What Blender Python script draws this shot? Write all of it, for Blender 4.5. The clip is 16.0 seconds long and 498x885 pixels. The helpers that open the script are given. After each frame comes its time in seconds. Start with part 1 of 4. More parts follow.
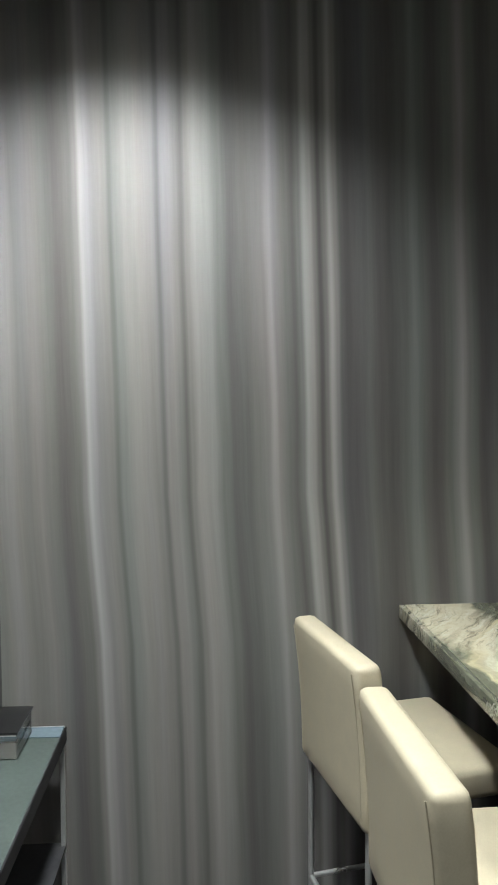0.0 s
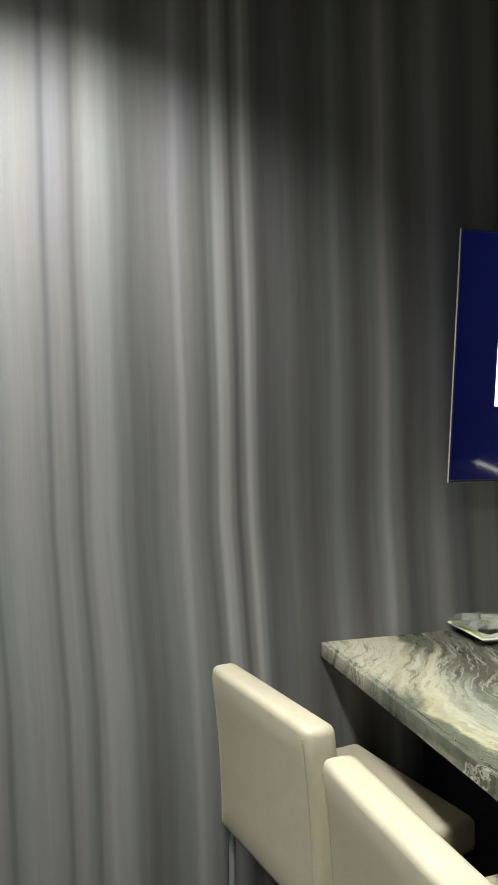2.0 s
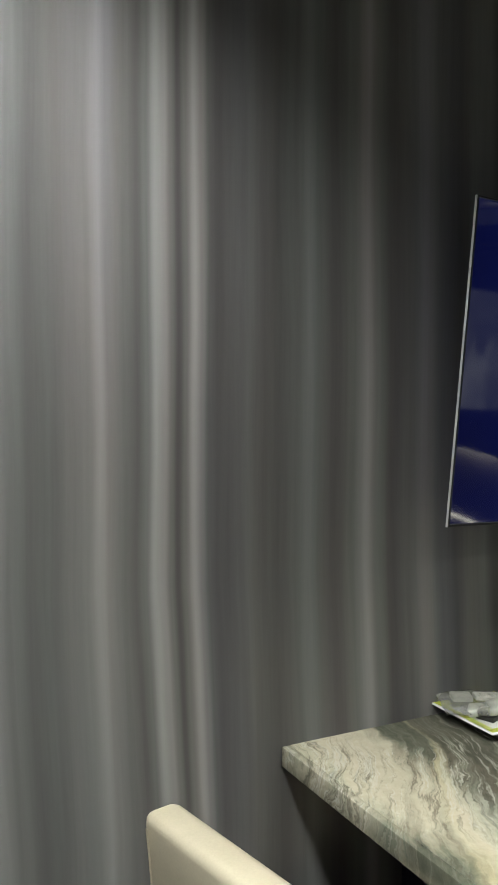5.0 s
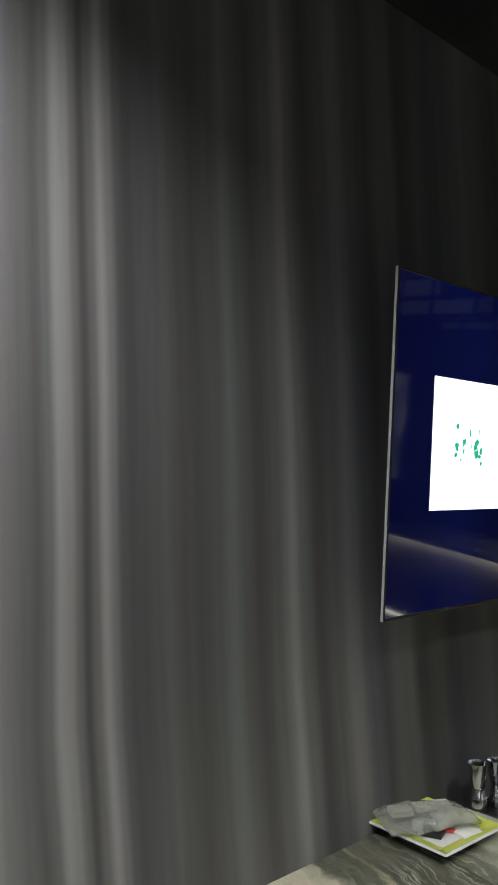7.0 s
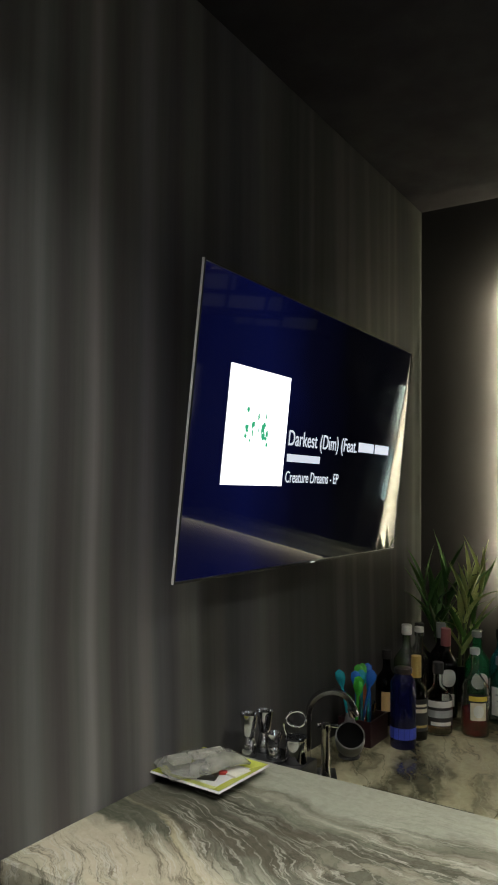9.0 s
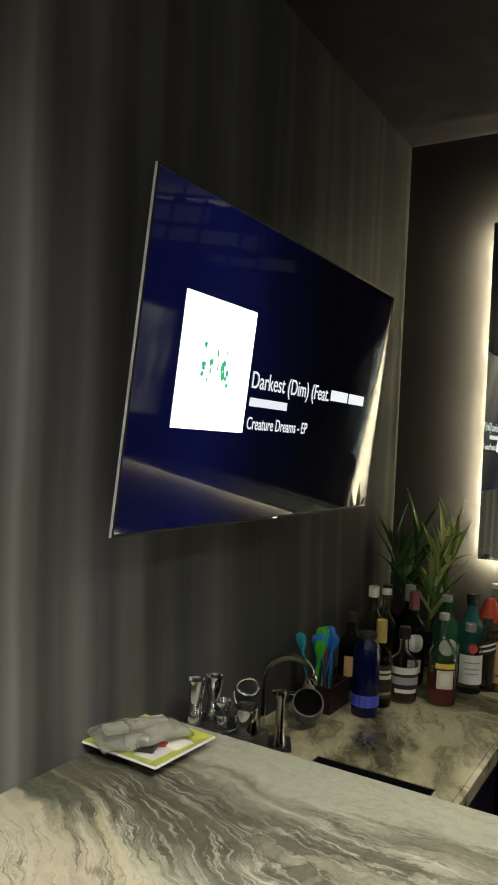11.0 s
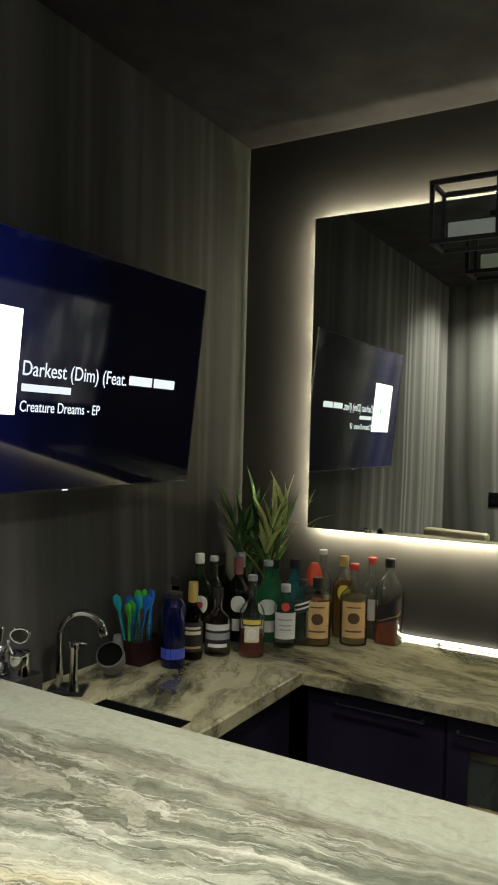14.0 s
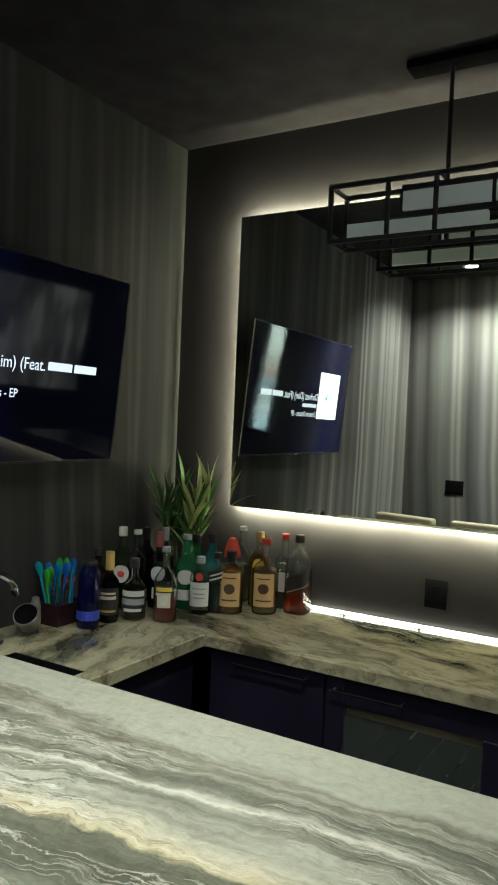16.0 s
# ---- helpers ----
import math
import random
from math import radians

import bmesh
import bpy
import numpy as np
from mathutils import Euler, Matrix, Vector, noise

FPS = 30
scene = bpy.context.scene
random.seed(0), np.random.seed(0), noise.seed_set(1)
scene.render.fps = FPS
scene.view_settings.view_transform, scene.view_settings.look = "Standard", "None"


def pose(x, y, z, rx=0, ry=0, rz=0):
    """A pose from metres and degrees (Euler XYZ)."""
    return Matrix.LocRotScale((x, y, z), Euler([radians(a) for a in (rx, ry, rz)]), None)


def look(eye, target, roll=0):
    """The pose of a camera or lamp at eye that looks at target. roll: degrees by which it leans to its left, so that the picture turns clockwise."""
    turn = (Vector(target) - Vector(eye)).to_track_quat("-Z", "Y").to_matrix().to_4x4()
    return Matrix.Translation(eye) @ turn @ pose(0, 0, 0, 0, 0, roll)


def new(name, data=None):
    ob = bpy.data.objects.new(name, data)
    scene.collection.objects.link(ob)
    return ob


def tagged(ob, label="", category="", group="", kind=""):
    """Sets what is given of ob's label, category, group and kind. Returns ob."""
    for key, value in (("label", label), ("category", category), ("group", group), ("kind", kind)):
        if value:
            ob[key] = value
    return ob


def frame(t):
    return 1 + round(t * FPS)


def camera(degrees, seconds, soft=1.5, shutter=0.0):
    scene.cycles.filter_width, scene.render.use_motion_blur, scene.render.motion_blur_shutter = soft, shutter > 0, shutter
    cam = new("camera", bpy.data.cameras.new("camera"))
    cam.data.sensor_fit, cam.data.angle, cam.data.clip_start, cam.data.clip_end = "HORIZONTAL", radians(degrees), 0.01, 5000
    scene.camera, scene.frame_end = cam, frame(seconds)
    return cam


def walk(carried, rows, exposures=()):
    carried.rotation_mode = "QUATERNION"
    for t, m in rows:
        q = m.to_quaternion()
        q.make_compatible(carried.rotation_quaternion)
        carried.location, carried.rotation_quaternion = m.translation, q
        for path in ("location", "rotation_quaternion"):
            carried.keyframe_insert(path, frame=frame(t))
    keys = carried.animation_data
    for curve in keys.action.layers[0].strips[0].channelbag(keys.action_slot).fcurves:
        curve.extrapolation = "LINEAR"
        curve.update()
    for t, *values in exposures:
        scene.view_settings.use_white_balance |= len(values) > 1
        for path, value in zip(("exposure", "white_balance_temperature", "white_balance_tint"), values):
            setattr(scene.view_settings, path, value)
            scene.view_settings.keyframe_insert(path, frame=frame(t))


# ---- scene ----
cam = camera(37.5, 16.0, 1.9)
PATH = [
    (0, (2.458, -2.983, 1.74), (0.463, -2.873, 1.651), -0.3),
    (0.5, (2.404, -3.021, 1.734), (0.42, -2.784, 1.65), 0.1),
    (1, (2.282, -3.055, 1.732), (0.316, -2.685, 1.713), -0.4),
    (1.5, (2.187, -3.093, 1.742), (0.242, -2.628, 1.697), 0.3),
    (2, (2.093, -3.152, 1.733), (0.168, -2.609, 1.688), -0.3),
    (2.5, (1.998, -3.225, 1.731), (0.101, -2.591, 1.691), -1.4),
    (3, (1.899, -3.261, 1.713), (0.023, -2.568, 1.663), -1.2),
    (3.5, (1.769, -3.201, 1.765), (-0.104, -2.499, 1.731), -0.3),
    (4, (1.646, -3.167, 1.77), (-0.204, -2.408, 1.766), 1.5),
    (4.2, (1.604, -3.165, 1.768), (-0.24, -2.39, 1.756), 1.6),
    (6.3, (1.163, -3.191, 1.778), (-0.433, -1.986, 1.815), 1.3),
    (6.5, (1.157, -3.164, 1.799), (-0.432, -1.952, 1.868), 1.7),
    (7, (1.126, -3.199, 1.817), (-0.388, -1.902, 1.976), -0.9),
    (7.5, (1.149, -3.237, 1.812), (-0.263, -1.831, 1.98), -1.3),
    (8, (1.18, -3.268, 1.791), (-0.118, -1.755, 1.949), -0.9),
    (8.5, (1.172, -3.297, 1.786), (0.012, -1.672, 1.909), -0.5),
    (9, (1.167, -3.299, 1.781), (0.088, -1.62, 1.906), 0.9),
    (9.2, (1.156, -3.29, 1.789), (0.118, -1.585, 1.901), 1.3),
    (11.3, (1.103, -3.058, 1.756), (0.08, -1.339, 1.753), 3.3),
    (11.5, (1.123, -3.036, 1.754), (0.122, -1.305, 1.758), 3.1),
    (12, (1.206, -3.022, 1.755), (0.214, -1.286, 1.769), 1.4),
    (12.5, (1.321, -3.059, 1.748), (0.312, -1.333, 1.724), 0.9),
    (13, (1.448, -3.071, 1.76), (0.483, -1.32, 1.742), 0.0),
    (13.5, (1.603, -3.033, 1.76), (0.616, -1.295, 1.739), 0.1),
    (14, (1.78, -2.998, 1.749), (0.772, -1.27, 1.728), 1.5),
    (14.5, (1.891, -2.998, 1.752), (0.919, -1.25, 1.751), 1.0),
    (15, (2.009, -3.035, 1.75), (1.062, -1.273, 1.738), 1.7),
    (15.5, (2.124, -3.04, 1.75), (1.161, -1.287, 1.699), 2.0),
    (16, (2.23, -3.009, 1.742), (1.203, -1.294, 1.689), 2.4),
]
walk(cam, [(t, look(eye, target, roll)) for t, eye, target, roll in PATH],
     [(0.0, 0.12, 6150, 7), (3, 0.06, 6300, 6), (4.2, 0.02, 6300, 7), (6.3, -0.2, 6150, 9), (7, -0.42, 6100, 10), (8, -0.58, 6250, 11), (9.2, -0.56, 6600, 10),
      (11.3, -0.28, 7000, 9), (12.5, -0.18, 7000, 8), (14, -0.16, 6700, 7), (16, -0.14, 6200, 5)])


# ---------------------------------------------------------------- exposure, world, lights
world = bpy.data.worlds.new("night")
world.use_nodes = True
world.node_tree.nodes["Background"].inputs[0].default_value = (0.02, 0.022, 0.03, 1)
world.node_tree.nodes["Background"].inputs[1].default_value = 0.05
scene.world = world

CEIL = 3.10
SOUTH = -3.68
EAST = 4.3
BAR_Z, COUNTER_Z = 1.07, 0.915
MIRROR_Y = -0.09


def spot_lamp(eye, target, power, cone, blend, colour, radius=0.035):
    """The light of a recessed ceiling lamp, known or added as fill."""
    data = bpy.data.lights.new("spot_glow", "SPOT")
    data.energy, data.spot_size, data.spot_blend, data.color, data.shadow_soft_size = power, radians(cone), blend, colour, radius
    ob = new("spot_glow", data)
    ob.matrix_world = look(eye, target)
    return ob


DOWNLIGHTS = ((0.645, -3.24), (1.45, -3.12), (1.02, -3.22), (1.75, -1.9), (3.45, -3.25))
spot_lamp((0.645, -3.24, 3.07), (0.48, -3.24, 2.07), 146, 128, 1.0, (1.0, 1.0, 0.97))
spot_lamp((1.45, -3.12, 3.075), (1.25, -2.90, 0.0), 192, 90, 0.9, (1.0, 1.0, 0.95), 0.05)
spot_lamp((1.02, -3.22, 3.075), (0.82, -3.85, 1.5), 86, 104, 0.9, (1.0, 0.99, 0.86))
spot_lamp((1.75, -1.9, 3.08), (1.08, -1.50, 0.9), 152, 78, 1.0, (1.0, 0.985, 0.89), 0.05)

# ---------------------------------------------------------------- materials


class Mat:
    """A node material with a few short helpers."""

    def __init__(self, name):
        self.m = bpy.data.materials.new(name)
        self.m.use_nodes = True
        self.t = self.m.node_tree
        self.b = self.t.nodes["Principled BSDF"]

    def node(self, kind, **inputs):
        n = self.t.nodes.new(kind)
        for k, v in inputs.items():
            n.inputs[k.replace("_", " ")].default_value = v
        return n

    def link(self, a, b):
        self.t.links.new(a, b)

    def coords(self, scale=(1, 1, 1), kind="Object", rot=(0, 0, 0)):
        c = self.t.nodes.new("ShaderNodeTexCoord")
        m = self.t.nodes.new("ShaderNodeMapping")
        m.inputs["Scale"].default_value = scale
        m.inputs["Rotation"].default_value = rot
        self.link(c.outputs[kind], m.inputs["Vector"])
        return m.outputs["Vector"]

    def noise(self, vec, scale, detail=4, rough=0.55, distort=0.0):
        n = self.node("ShaderNodeTexNoise", Scale=scale, Detail=detail, Roughness=rough, Distortion=distort)
        self.link(vec, n.inputs["Vector"])
        return n

    def ramp(self, fac, stops, mode="LINEAR"):
        r = self.t.nodes.new("ShaderNodeValToRGB")
        r.color_ramp.interpolation = mode
        while len(r.color_ramp.elements) < len(stops):
            r.color_ramp.elements.new(0.5)
        for e, (p, c) in zip(r.color_ramp.elements, stops):
            e.position = p
            e.color = (*c, 1) if isinstance(c, tuple) else (c, c, c, 1)
        self.link(fac, r.inputs["Fac"])
        return r.outputs["Color"]

    def math(self, op, a, b=None):
        n = self.t.nodes.new("ShaderNodeMath")
        n.operation = op
        for i, v in enumerate((a, b)):
            if v is None:
                continue
            if isinstance(v, (int, float)):
                n.inputs[i].default_value = v
            else:
                self.link(v, n.inputs[i])
        return n.outputs[0]

    def mix(self, fac, a, b, mode="MIX"):
        n = self.t.nodes.new("ShaderNodeMix")
        n.data_type, n.blend_type = "RGBA", mode
        for i, v in ((0, fac), (6, a), (7, b)):
            if isinstance(v, (int, float)):
                n.inputs[i].default_value = v
            elif isinstance(v, tuple):
                n.inputs[i].default_value = (*v, 1)
            else:
                self.link(v, n.inputs[i])
        return n.outputs[2]

    def bump(self, height, strength=0.2, distance=0.002):
        n = self.node("ShaderNodeBump", Strength=strength, Distance=distance)
        self.link(height, n.inputs["Height"])
        self.link(n.outputs[0], self.b.inputs["Normal"])

    def set(self, **kw):
        names = dict(color="Base Color", rough="Roughness", metal="Metallic", ior="IOR", trans="Transmission Weight", coat="Coat Weight", sheen="Sheen Weight", spec="Specular IOR Level", emit="Emission Color", power="Emission Strength")
        for k, v in kw.items():
            s = self.b.inputs[names[k]]
            if isinstance(v, (int, float)):
                s.default_value = v
            elif isinstance(v, tuple):
                s.default_value = (*v, 1)
            else:
                self.link(v, s)
        return self


def plain(name, color, rough=0.5, metal=0.0, vary=0.15, grain=60, bump=0.05, **kw):
    """A surface with mottling at two scales."""
    m = Mat(name)
    v = m.coords()
    n1, n2 = m.noise(v, grain, 3), m.noise(v, grain / 14, 3)
    f = m.math("ADD", m.math("MULTIPLY", n1.outputs["Fac"], 0.4), m.math("MULTIPLY", n2.outputs["Fac"], 0.6))
    lo, hi = tuple(c * (1 - vary) for c in color), tuple(min(1, c * (1 + vary)) for c in color)
    m.set(color=m.ramp(f, [(0.3, lo), (0.7, hi)]), metal=metal, **kw)
    m.set(rough=m.ramp(n2.outputs["Fac"], [(0.3, max(0.02, rough * 0.85)), (0.7, min(1, rough * 1.15))]))
    if bump:
        m.bump(n1.outputs["Fac"], bump)
    return m.m


def glass(name, color=(1, 1, 1), rough=0.02, ior=1.45):
    m = Mat(name)
    m.set(color=color, rough=rough, trans=1.0, ior=ior)
    return m.m


def glowing(name, color, power):
    m = Mat(name)
    m.set(color=(0.0, 0.0, 0.0), emit=color, power=power, rough=0.5)
    return m.m


# wall covering printed with soft vertical streaks, like hanging cloth
STREAKS_A = (
    (-3.70, 0.55), (-3.648, 0.60), (-3.60, 0.53), (-3.55, 0.54), (-3.52, 0.50), (-3.469, 0.41), (-3.42, 0.45), (-3.398, 0.55), (-3.382, 0.70), (-3.365, 0.64), (-3.345, 0.56),
    (-3.326, 0.55), (-3.305, 0.53), (-3.289, 0.44), (-3.272, 0.53), (-3.233, 0.59), (-3.18, 0.57), (-3.15, 0.54), (-3.131, 0.44), (-3.113, 0.55), (-3.09, 0.57), (-3.07, 0.50),
    (-3.051, 0.43), (-3.035, 0.53))
STREAKS_B = (
    (-3.035, 0.53), (-3.008, 0.62), (-2.97, 0.58), (-2.93, 0.47), (-2.896, 0.40), (-2.86, 0.43), (-2.82, 0.49), (-2.79, 0.54), (-2.763, 0.65), (-2.745, 0.57), (-2.71, 0.47),
    (-2.687, 0.41), (-2.668, 0.50), (-2.649, 0.71), (-2.63, 0.64), (-2.615, 0.50), (-2.601, 0.37), (-2.585, 0.50), (-2.565, 0.70), (-2.548, 0.57), (-2.532, 0.42), (-2.515, 0.37))
STREAKS_C_SHADED = (
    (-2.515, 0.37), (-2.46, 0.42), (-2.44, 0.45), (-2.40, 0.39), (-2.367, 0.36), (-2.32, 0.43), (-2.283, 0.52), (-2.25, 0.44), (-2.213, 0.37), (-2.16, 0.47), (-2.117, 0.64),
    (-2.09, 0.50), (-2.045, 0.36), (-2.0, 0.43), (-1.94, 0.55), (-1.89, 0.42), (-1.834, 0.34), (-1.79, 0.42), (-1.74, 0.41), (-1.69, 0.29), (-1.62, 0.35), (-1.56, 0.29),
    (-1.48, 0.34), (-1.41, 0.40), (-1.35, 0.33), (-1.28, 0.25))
STREAKS_S = (
    (0.0, 0.36), (0.038, 0.30), (0.107, 0.45), (0.15, 0.40), (0.191, 0.30), (0.26, 0.42), (0.32, 0.48), (0.39, 0.42), (0.431, 0.62), (0.455, 0.50), (0.481, 0.62), (0.52, 0.45),
    (0.57, 0.33), (0.63, 0.42), (0.702, 0.60), (0.75, 0.46), (0.788, 0.66), (0.825, 0.48), (0.85, 0.32), (0.906, 0.58), (0.97, 0.46), (1.03, 0.36), (1.10, 0.56), (1.20, 0.42))


def wall_covering(name, axis, runs):
    m = Mat(name)
    c = m.t.nodes.new("ShaderNodeTexCoord")
    sep = m.t.nodes.new("ShaderNodeSeparateXYZ")
    m.link(c.outputs["Object"], sep.inputs[0])
    along, up = sep.outputs[axis], sep.outputs[2]
    slow = m.t.nodes.new("ShaderNodeMapping")
    slow.inputs["Scale"].default_value = (2.2, 2.2, 0.7)
    m.link(c.outputs["Object"], slow.inputs["Vector"])
    sway = m.noise(slow.outputs["Vector"], 1.0, 2, 0.5)
    moved = m.math("ADD", along, m.math("MULTIPLY", m.math("SUBTRACT", sway.outputs["Fac"], 0.5), 0.035))
    moved = m.math("ADD", moved, m.math("MULTIPLY", m.math("SUBTRACT", up, 1.8), 0.020))
    low = m.math("MINIMUM", m.math("MAXIMUM", m.math("SUBTRACT", 1.45, up), 0.0), 0.5)
    moved = m.math("SUBTRACT", moved, m.math("MULTIPLY", low, 0.05))

    def strip(scale, detail, offset):
        v = m.t.nodes.new("ShaderNodeCombineXYZ")
        m.link(m.math("ADD", moved, offset), v.inputs[0])
        m.link(m.math("MULTIPLY", up, 0.03), v.inputs[1])
        return m.noise(v.outputs[0], scale, detail, 0.6).outputs["Fac"]

    broad, fine, hair = strip(8.0, 1.5, 3.7), strip(26.0, 4, 9.1), strip(120.0, 3, 1.3)
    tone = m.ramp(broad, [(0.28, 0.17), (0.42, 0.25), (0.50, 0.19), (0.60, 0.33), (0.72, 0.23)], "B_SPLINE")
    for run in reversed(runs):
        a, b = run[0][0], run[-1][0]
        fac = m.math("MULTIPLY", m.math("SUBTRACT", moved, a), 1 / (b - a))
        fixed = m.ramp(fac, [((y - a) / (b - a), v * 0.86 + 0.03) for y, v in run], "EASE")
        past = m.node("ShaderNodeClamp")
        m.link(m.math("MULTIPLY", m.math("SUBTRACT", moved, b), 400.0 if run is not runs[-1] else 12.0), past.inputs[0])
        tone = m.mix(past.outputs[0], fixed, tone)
    tone = m.mix(0.25, tone, m.ramp(fine, [(0.25, 0.25), (0.75, 0.72)]), "SOFT_LIGHT")
    tone = m.mix(0.08, tone, m.ramp(hair, [(0.3, 0.3), (0.7, 0.7)]), "SOFT_LIGHT")
    hue = m.ramp(strip(5.0, 2, 20.0), [(0.35, (0.80, 0.83, 0.79)), (0.5, (0.84, 0.80, 0.76)), (0.65, (0.78, 0.78, 0.83))])
    m.set(color=m.mix(1.0, m.mix(1.0, tone, tone, "MULTIPLY"), hue, "MULTIPLY"), rough=0.62, spec=0.3)
    m.bump(hair, 0.05, 0.001)
    return m.m


def shifted(m, vec, tex, amount):
    """The vector pushed about by a colour noise."""
    out = vec
    for op, val in (("SUBTRACT", (0.5, 0.5, 0.5)), ("SCALE", amount), ("ADD", None)):
        n = m.t.nodes.new("ShaderNodeVectorMath")
        n.operation = op
        if op == "SUBTRACT":
            m.link(tex.outputs["Color"], n.inputs[0])
            n.inputs[1].default_value = val
        elif op == "SCALE":
            m.link(out, n.inputs[0])
            n.inputs["Scale"].default_value = val
        else:
            m.link(vec, n.inputs[0])
            m.link(out, n.inputs[1])
        out = n.outputs[0]
    return out


def bar_stone(name):
    """Polished stone: flowing bands along the bar, pale along the back edge, broken chips in the middle."""
    m = Mat(name)
    v = m.coords()
    n1, n2 = m.noise(v, 2.2, 4, 0.55), m.noise(v, 8.0, 5, 0.65)
    w = shifted(m, shifted(m, v, n1, 0.17), n2, 0.065)
    sp = m.t.nodes.new("ShaderNodeSeparateXYZ")
    m.link(w, sp.inputs[0])
    x, y = sp.outputs[0], sp.outputs[1]

    def hump(mid, half, height):
        u = m.math("MULTIPLY", m.math("SUBTRACT", x, mid), 1 / half)
        return m.math("MULTIPLY", m.math("POWER", 2.718, m.math("MULTIPLY", m.math("MULTIPLY", u, u), -1.0)), height)

    bend = m.math("SUBTRACT", hump(0.68, 0.40, 0.16), hump(-0.05, 0.38, 0.22))
    fade = m.node("ShaderNodeClamp")
    m.link(m.math("MULTIPLY", m.math("SUBTRACT", -1.72, y), 3.0), fade.inputs[0])
    s = m.math("ADD", y, m.math("MULTIPLY", bend, fade.outputs[0]))
    s = m.math("ADD", s, m.math("MULTIPLY", m.math("SUBTRACT", x, 1.4), -0.03))

    def flow(fx, fs, scale, detail, rough=0.6):
        cv = m.t.nodes.new("ShaderNodeCombineXYZ")
        m.link(m.math("MULTIPLY", x, fx), cv.inputs[0])
        m.link(m.math("MULTIPLY", s, fs), cv.inputs[1])
        return m.noise(cv.outputs[0], scale, detail, rough).outputs["Fac"]

    def vein(fac, mid, width):
        return m.ramp(fac, [(mid - width, 0.0), (mid, 1.0), (mid + width, 0.0)])

    drift = m.math("ADD", s, m.math("MULTIPLY", m.math("SUBTRACT", flow(0.8, 3.0, 1.6, 4), 0.5), 0.21))
    bands = m.ramp(m.math("MULTIPLY", m.math("ADD", drift, 2.42), 1 / 0.82), [
        (0.0, (0.26, 0.27, 0.20)), (0.08, (0.44, 0.43, 0.33)), (0.15, (0.20, 0.21, 0.155)), (0.24, (0.105, 0.11, 0.08)), (0.36, (0.135, 0.14, 0.10)), (0.385, (0.50, 0.445, 0.285)),
        (0.42, (0.50, 0.47, 0.35)), (0.46, (0.36, 0.36, 0.28)), (0.51, (0.40, 0.40, 0.315)), (0.545, (0.22, 0.225, 0.17)), (0.585, (0.28, 0.285, 0.22)), (0.605, (0.60, 0.58, 0.48)),
        (0.63, (0.24, 0.245, 0.19)), (0.67, (0.15, 0.155, 0.115)), (0.71, (0.34, 0.34, 0.265)), (0.745, (0.20, 0.20, 0.15)), (0.78, (0.40, 0.395, 0.31)), (0.805, (0.25, 0.25, 0.19)),
        (0.835, (0.42, 0.425, 0.335)), (1.0, (0.45, 0.455, 0.36))])
    fil = flow(1.1, 8.0, 2.2, 8, 0.66)
    back = m.node("ShaderNodeClamp")
    m.link(m.math("MULTIPLY", m.math("ADD", drift, 1.78), 16.0), back.inputs[0])
    busy = m.math("SUBTRACT", 1.0, m.math("MULTIPLY", back.outputs[0], 0.80))
    c = m.mix(m.math("MULTIPLY", busy, 0.48), bands, m.ramp(fil, [(0.30, 0.10), (0.44, 0.36), (0.5, 0.55), (0.56, 0.40), (0.70, 0.88)]), "OVERLAY")
    # a cream field at the wall end of the front, a dark smoky patch behind it
    for cx, cy, kx, ky, colour, amount in ((0.12, -2.22, 2.2, 6.5, (0.60, 0.54, 0.40), 0.85), (0.45, -1.97, 2.6, 8.0, (0.12, 0.11, 0.08), 0.9), (0.08, -1.90, 3.6, 7.5, (0.085, 0.083, 0.06), 0.85)):
        ex, ey = m.math("MULTIPLY", m.math("SUBTRACT", x, cx), kx), m.math("MULTIPLY", m.math("SUBTRACT", y, cy), ky)
        q = m.math("ADD", m.math("MULTIPLY", ex, ex), m.math("MULTIPLY", ey, ey))
        q = m.math("ADD", q, m.math("MULTIPLY", m.math("SUBTRACT", fil, 0.5), 2.0))
        c = m.mix(m.math("MULTIPLY", m.ramp(q, [(0.3, 1.0), (1.0, 0.0)]), amount), c, colour)
    # broken cream chips between dark seams
    chip_v = m.t.nodes.new("ShaderNodeMapping")
    chip_v.inputs["Scale"].default_value = (0.6, 1.5, 1.0)
    m.link(shifted(m, w, m.noise(v, 14.0, 4, 0.6), 0.10), chip_v.inputs["Vector"])
    chips, seams = m.node("ShaderNodeTexVoronoi", Scale=15.0), m.node("ShaderNodeTexVoronoi", Scale=15.0)
    seams.feature = "DISTANCE_TO_EDGE"
    for n in (chips, seams):
        m.link(chip_v.outputs["Vector"], n.inputs["Vector"])
    sc = m.t.nodes.new("ShaderNodeSeparateColor")
    m.link(chips.outputs["Color"], sc.inputs[0])
    chip = m.ramp(sc.outputs[0], [(0.0, (0.15, 0.15, 0.11)), (0.4, (0.27, 0.265, 0.20)), (0.7, (0.40, 0.38, 0.29)), (0.9, (0.52, 0.495, 0.40)), (1.0, (0.62, 0.60, 0.50))])
    chip = m.mix(m.ramp(seams.outputs["Distance"], [(0.0, 0.38), (0.09, 0.0)]), chip, (0.09, 0.088, 0.062))
    dx, dy = m.math("MULTIPLY", m.math("SUBTRACT", x, 0.80), 2.4), m.math("MULTIPLY", m.math("SUBTRACT", y, -1.97), 7.0)
    r2 = m.math("ADD", m.math("MULTIPLY", dx, dx), m.math("MULTIPLY", dy, dy))
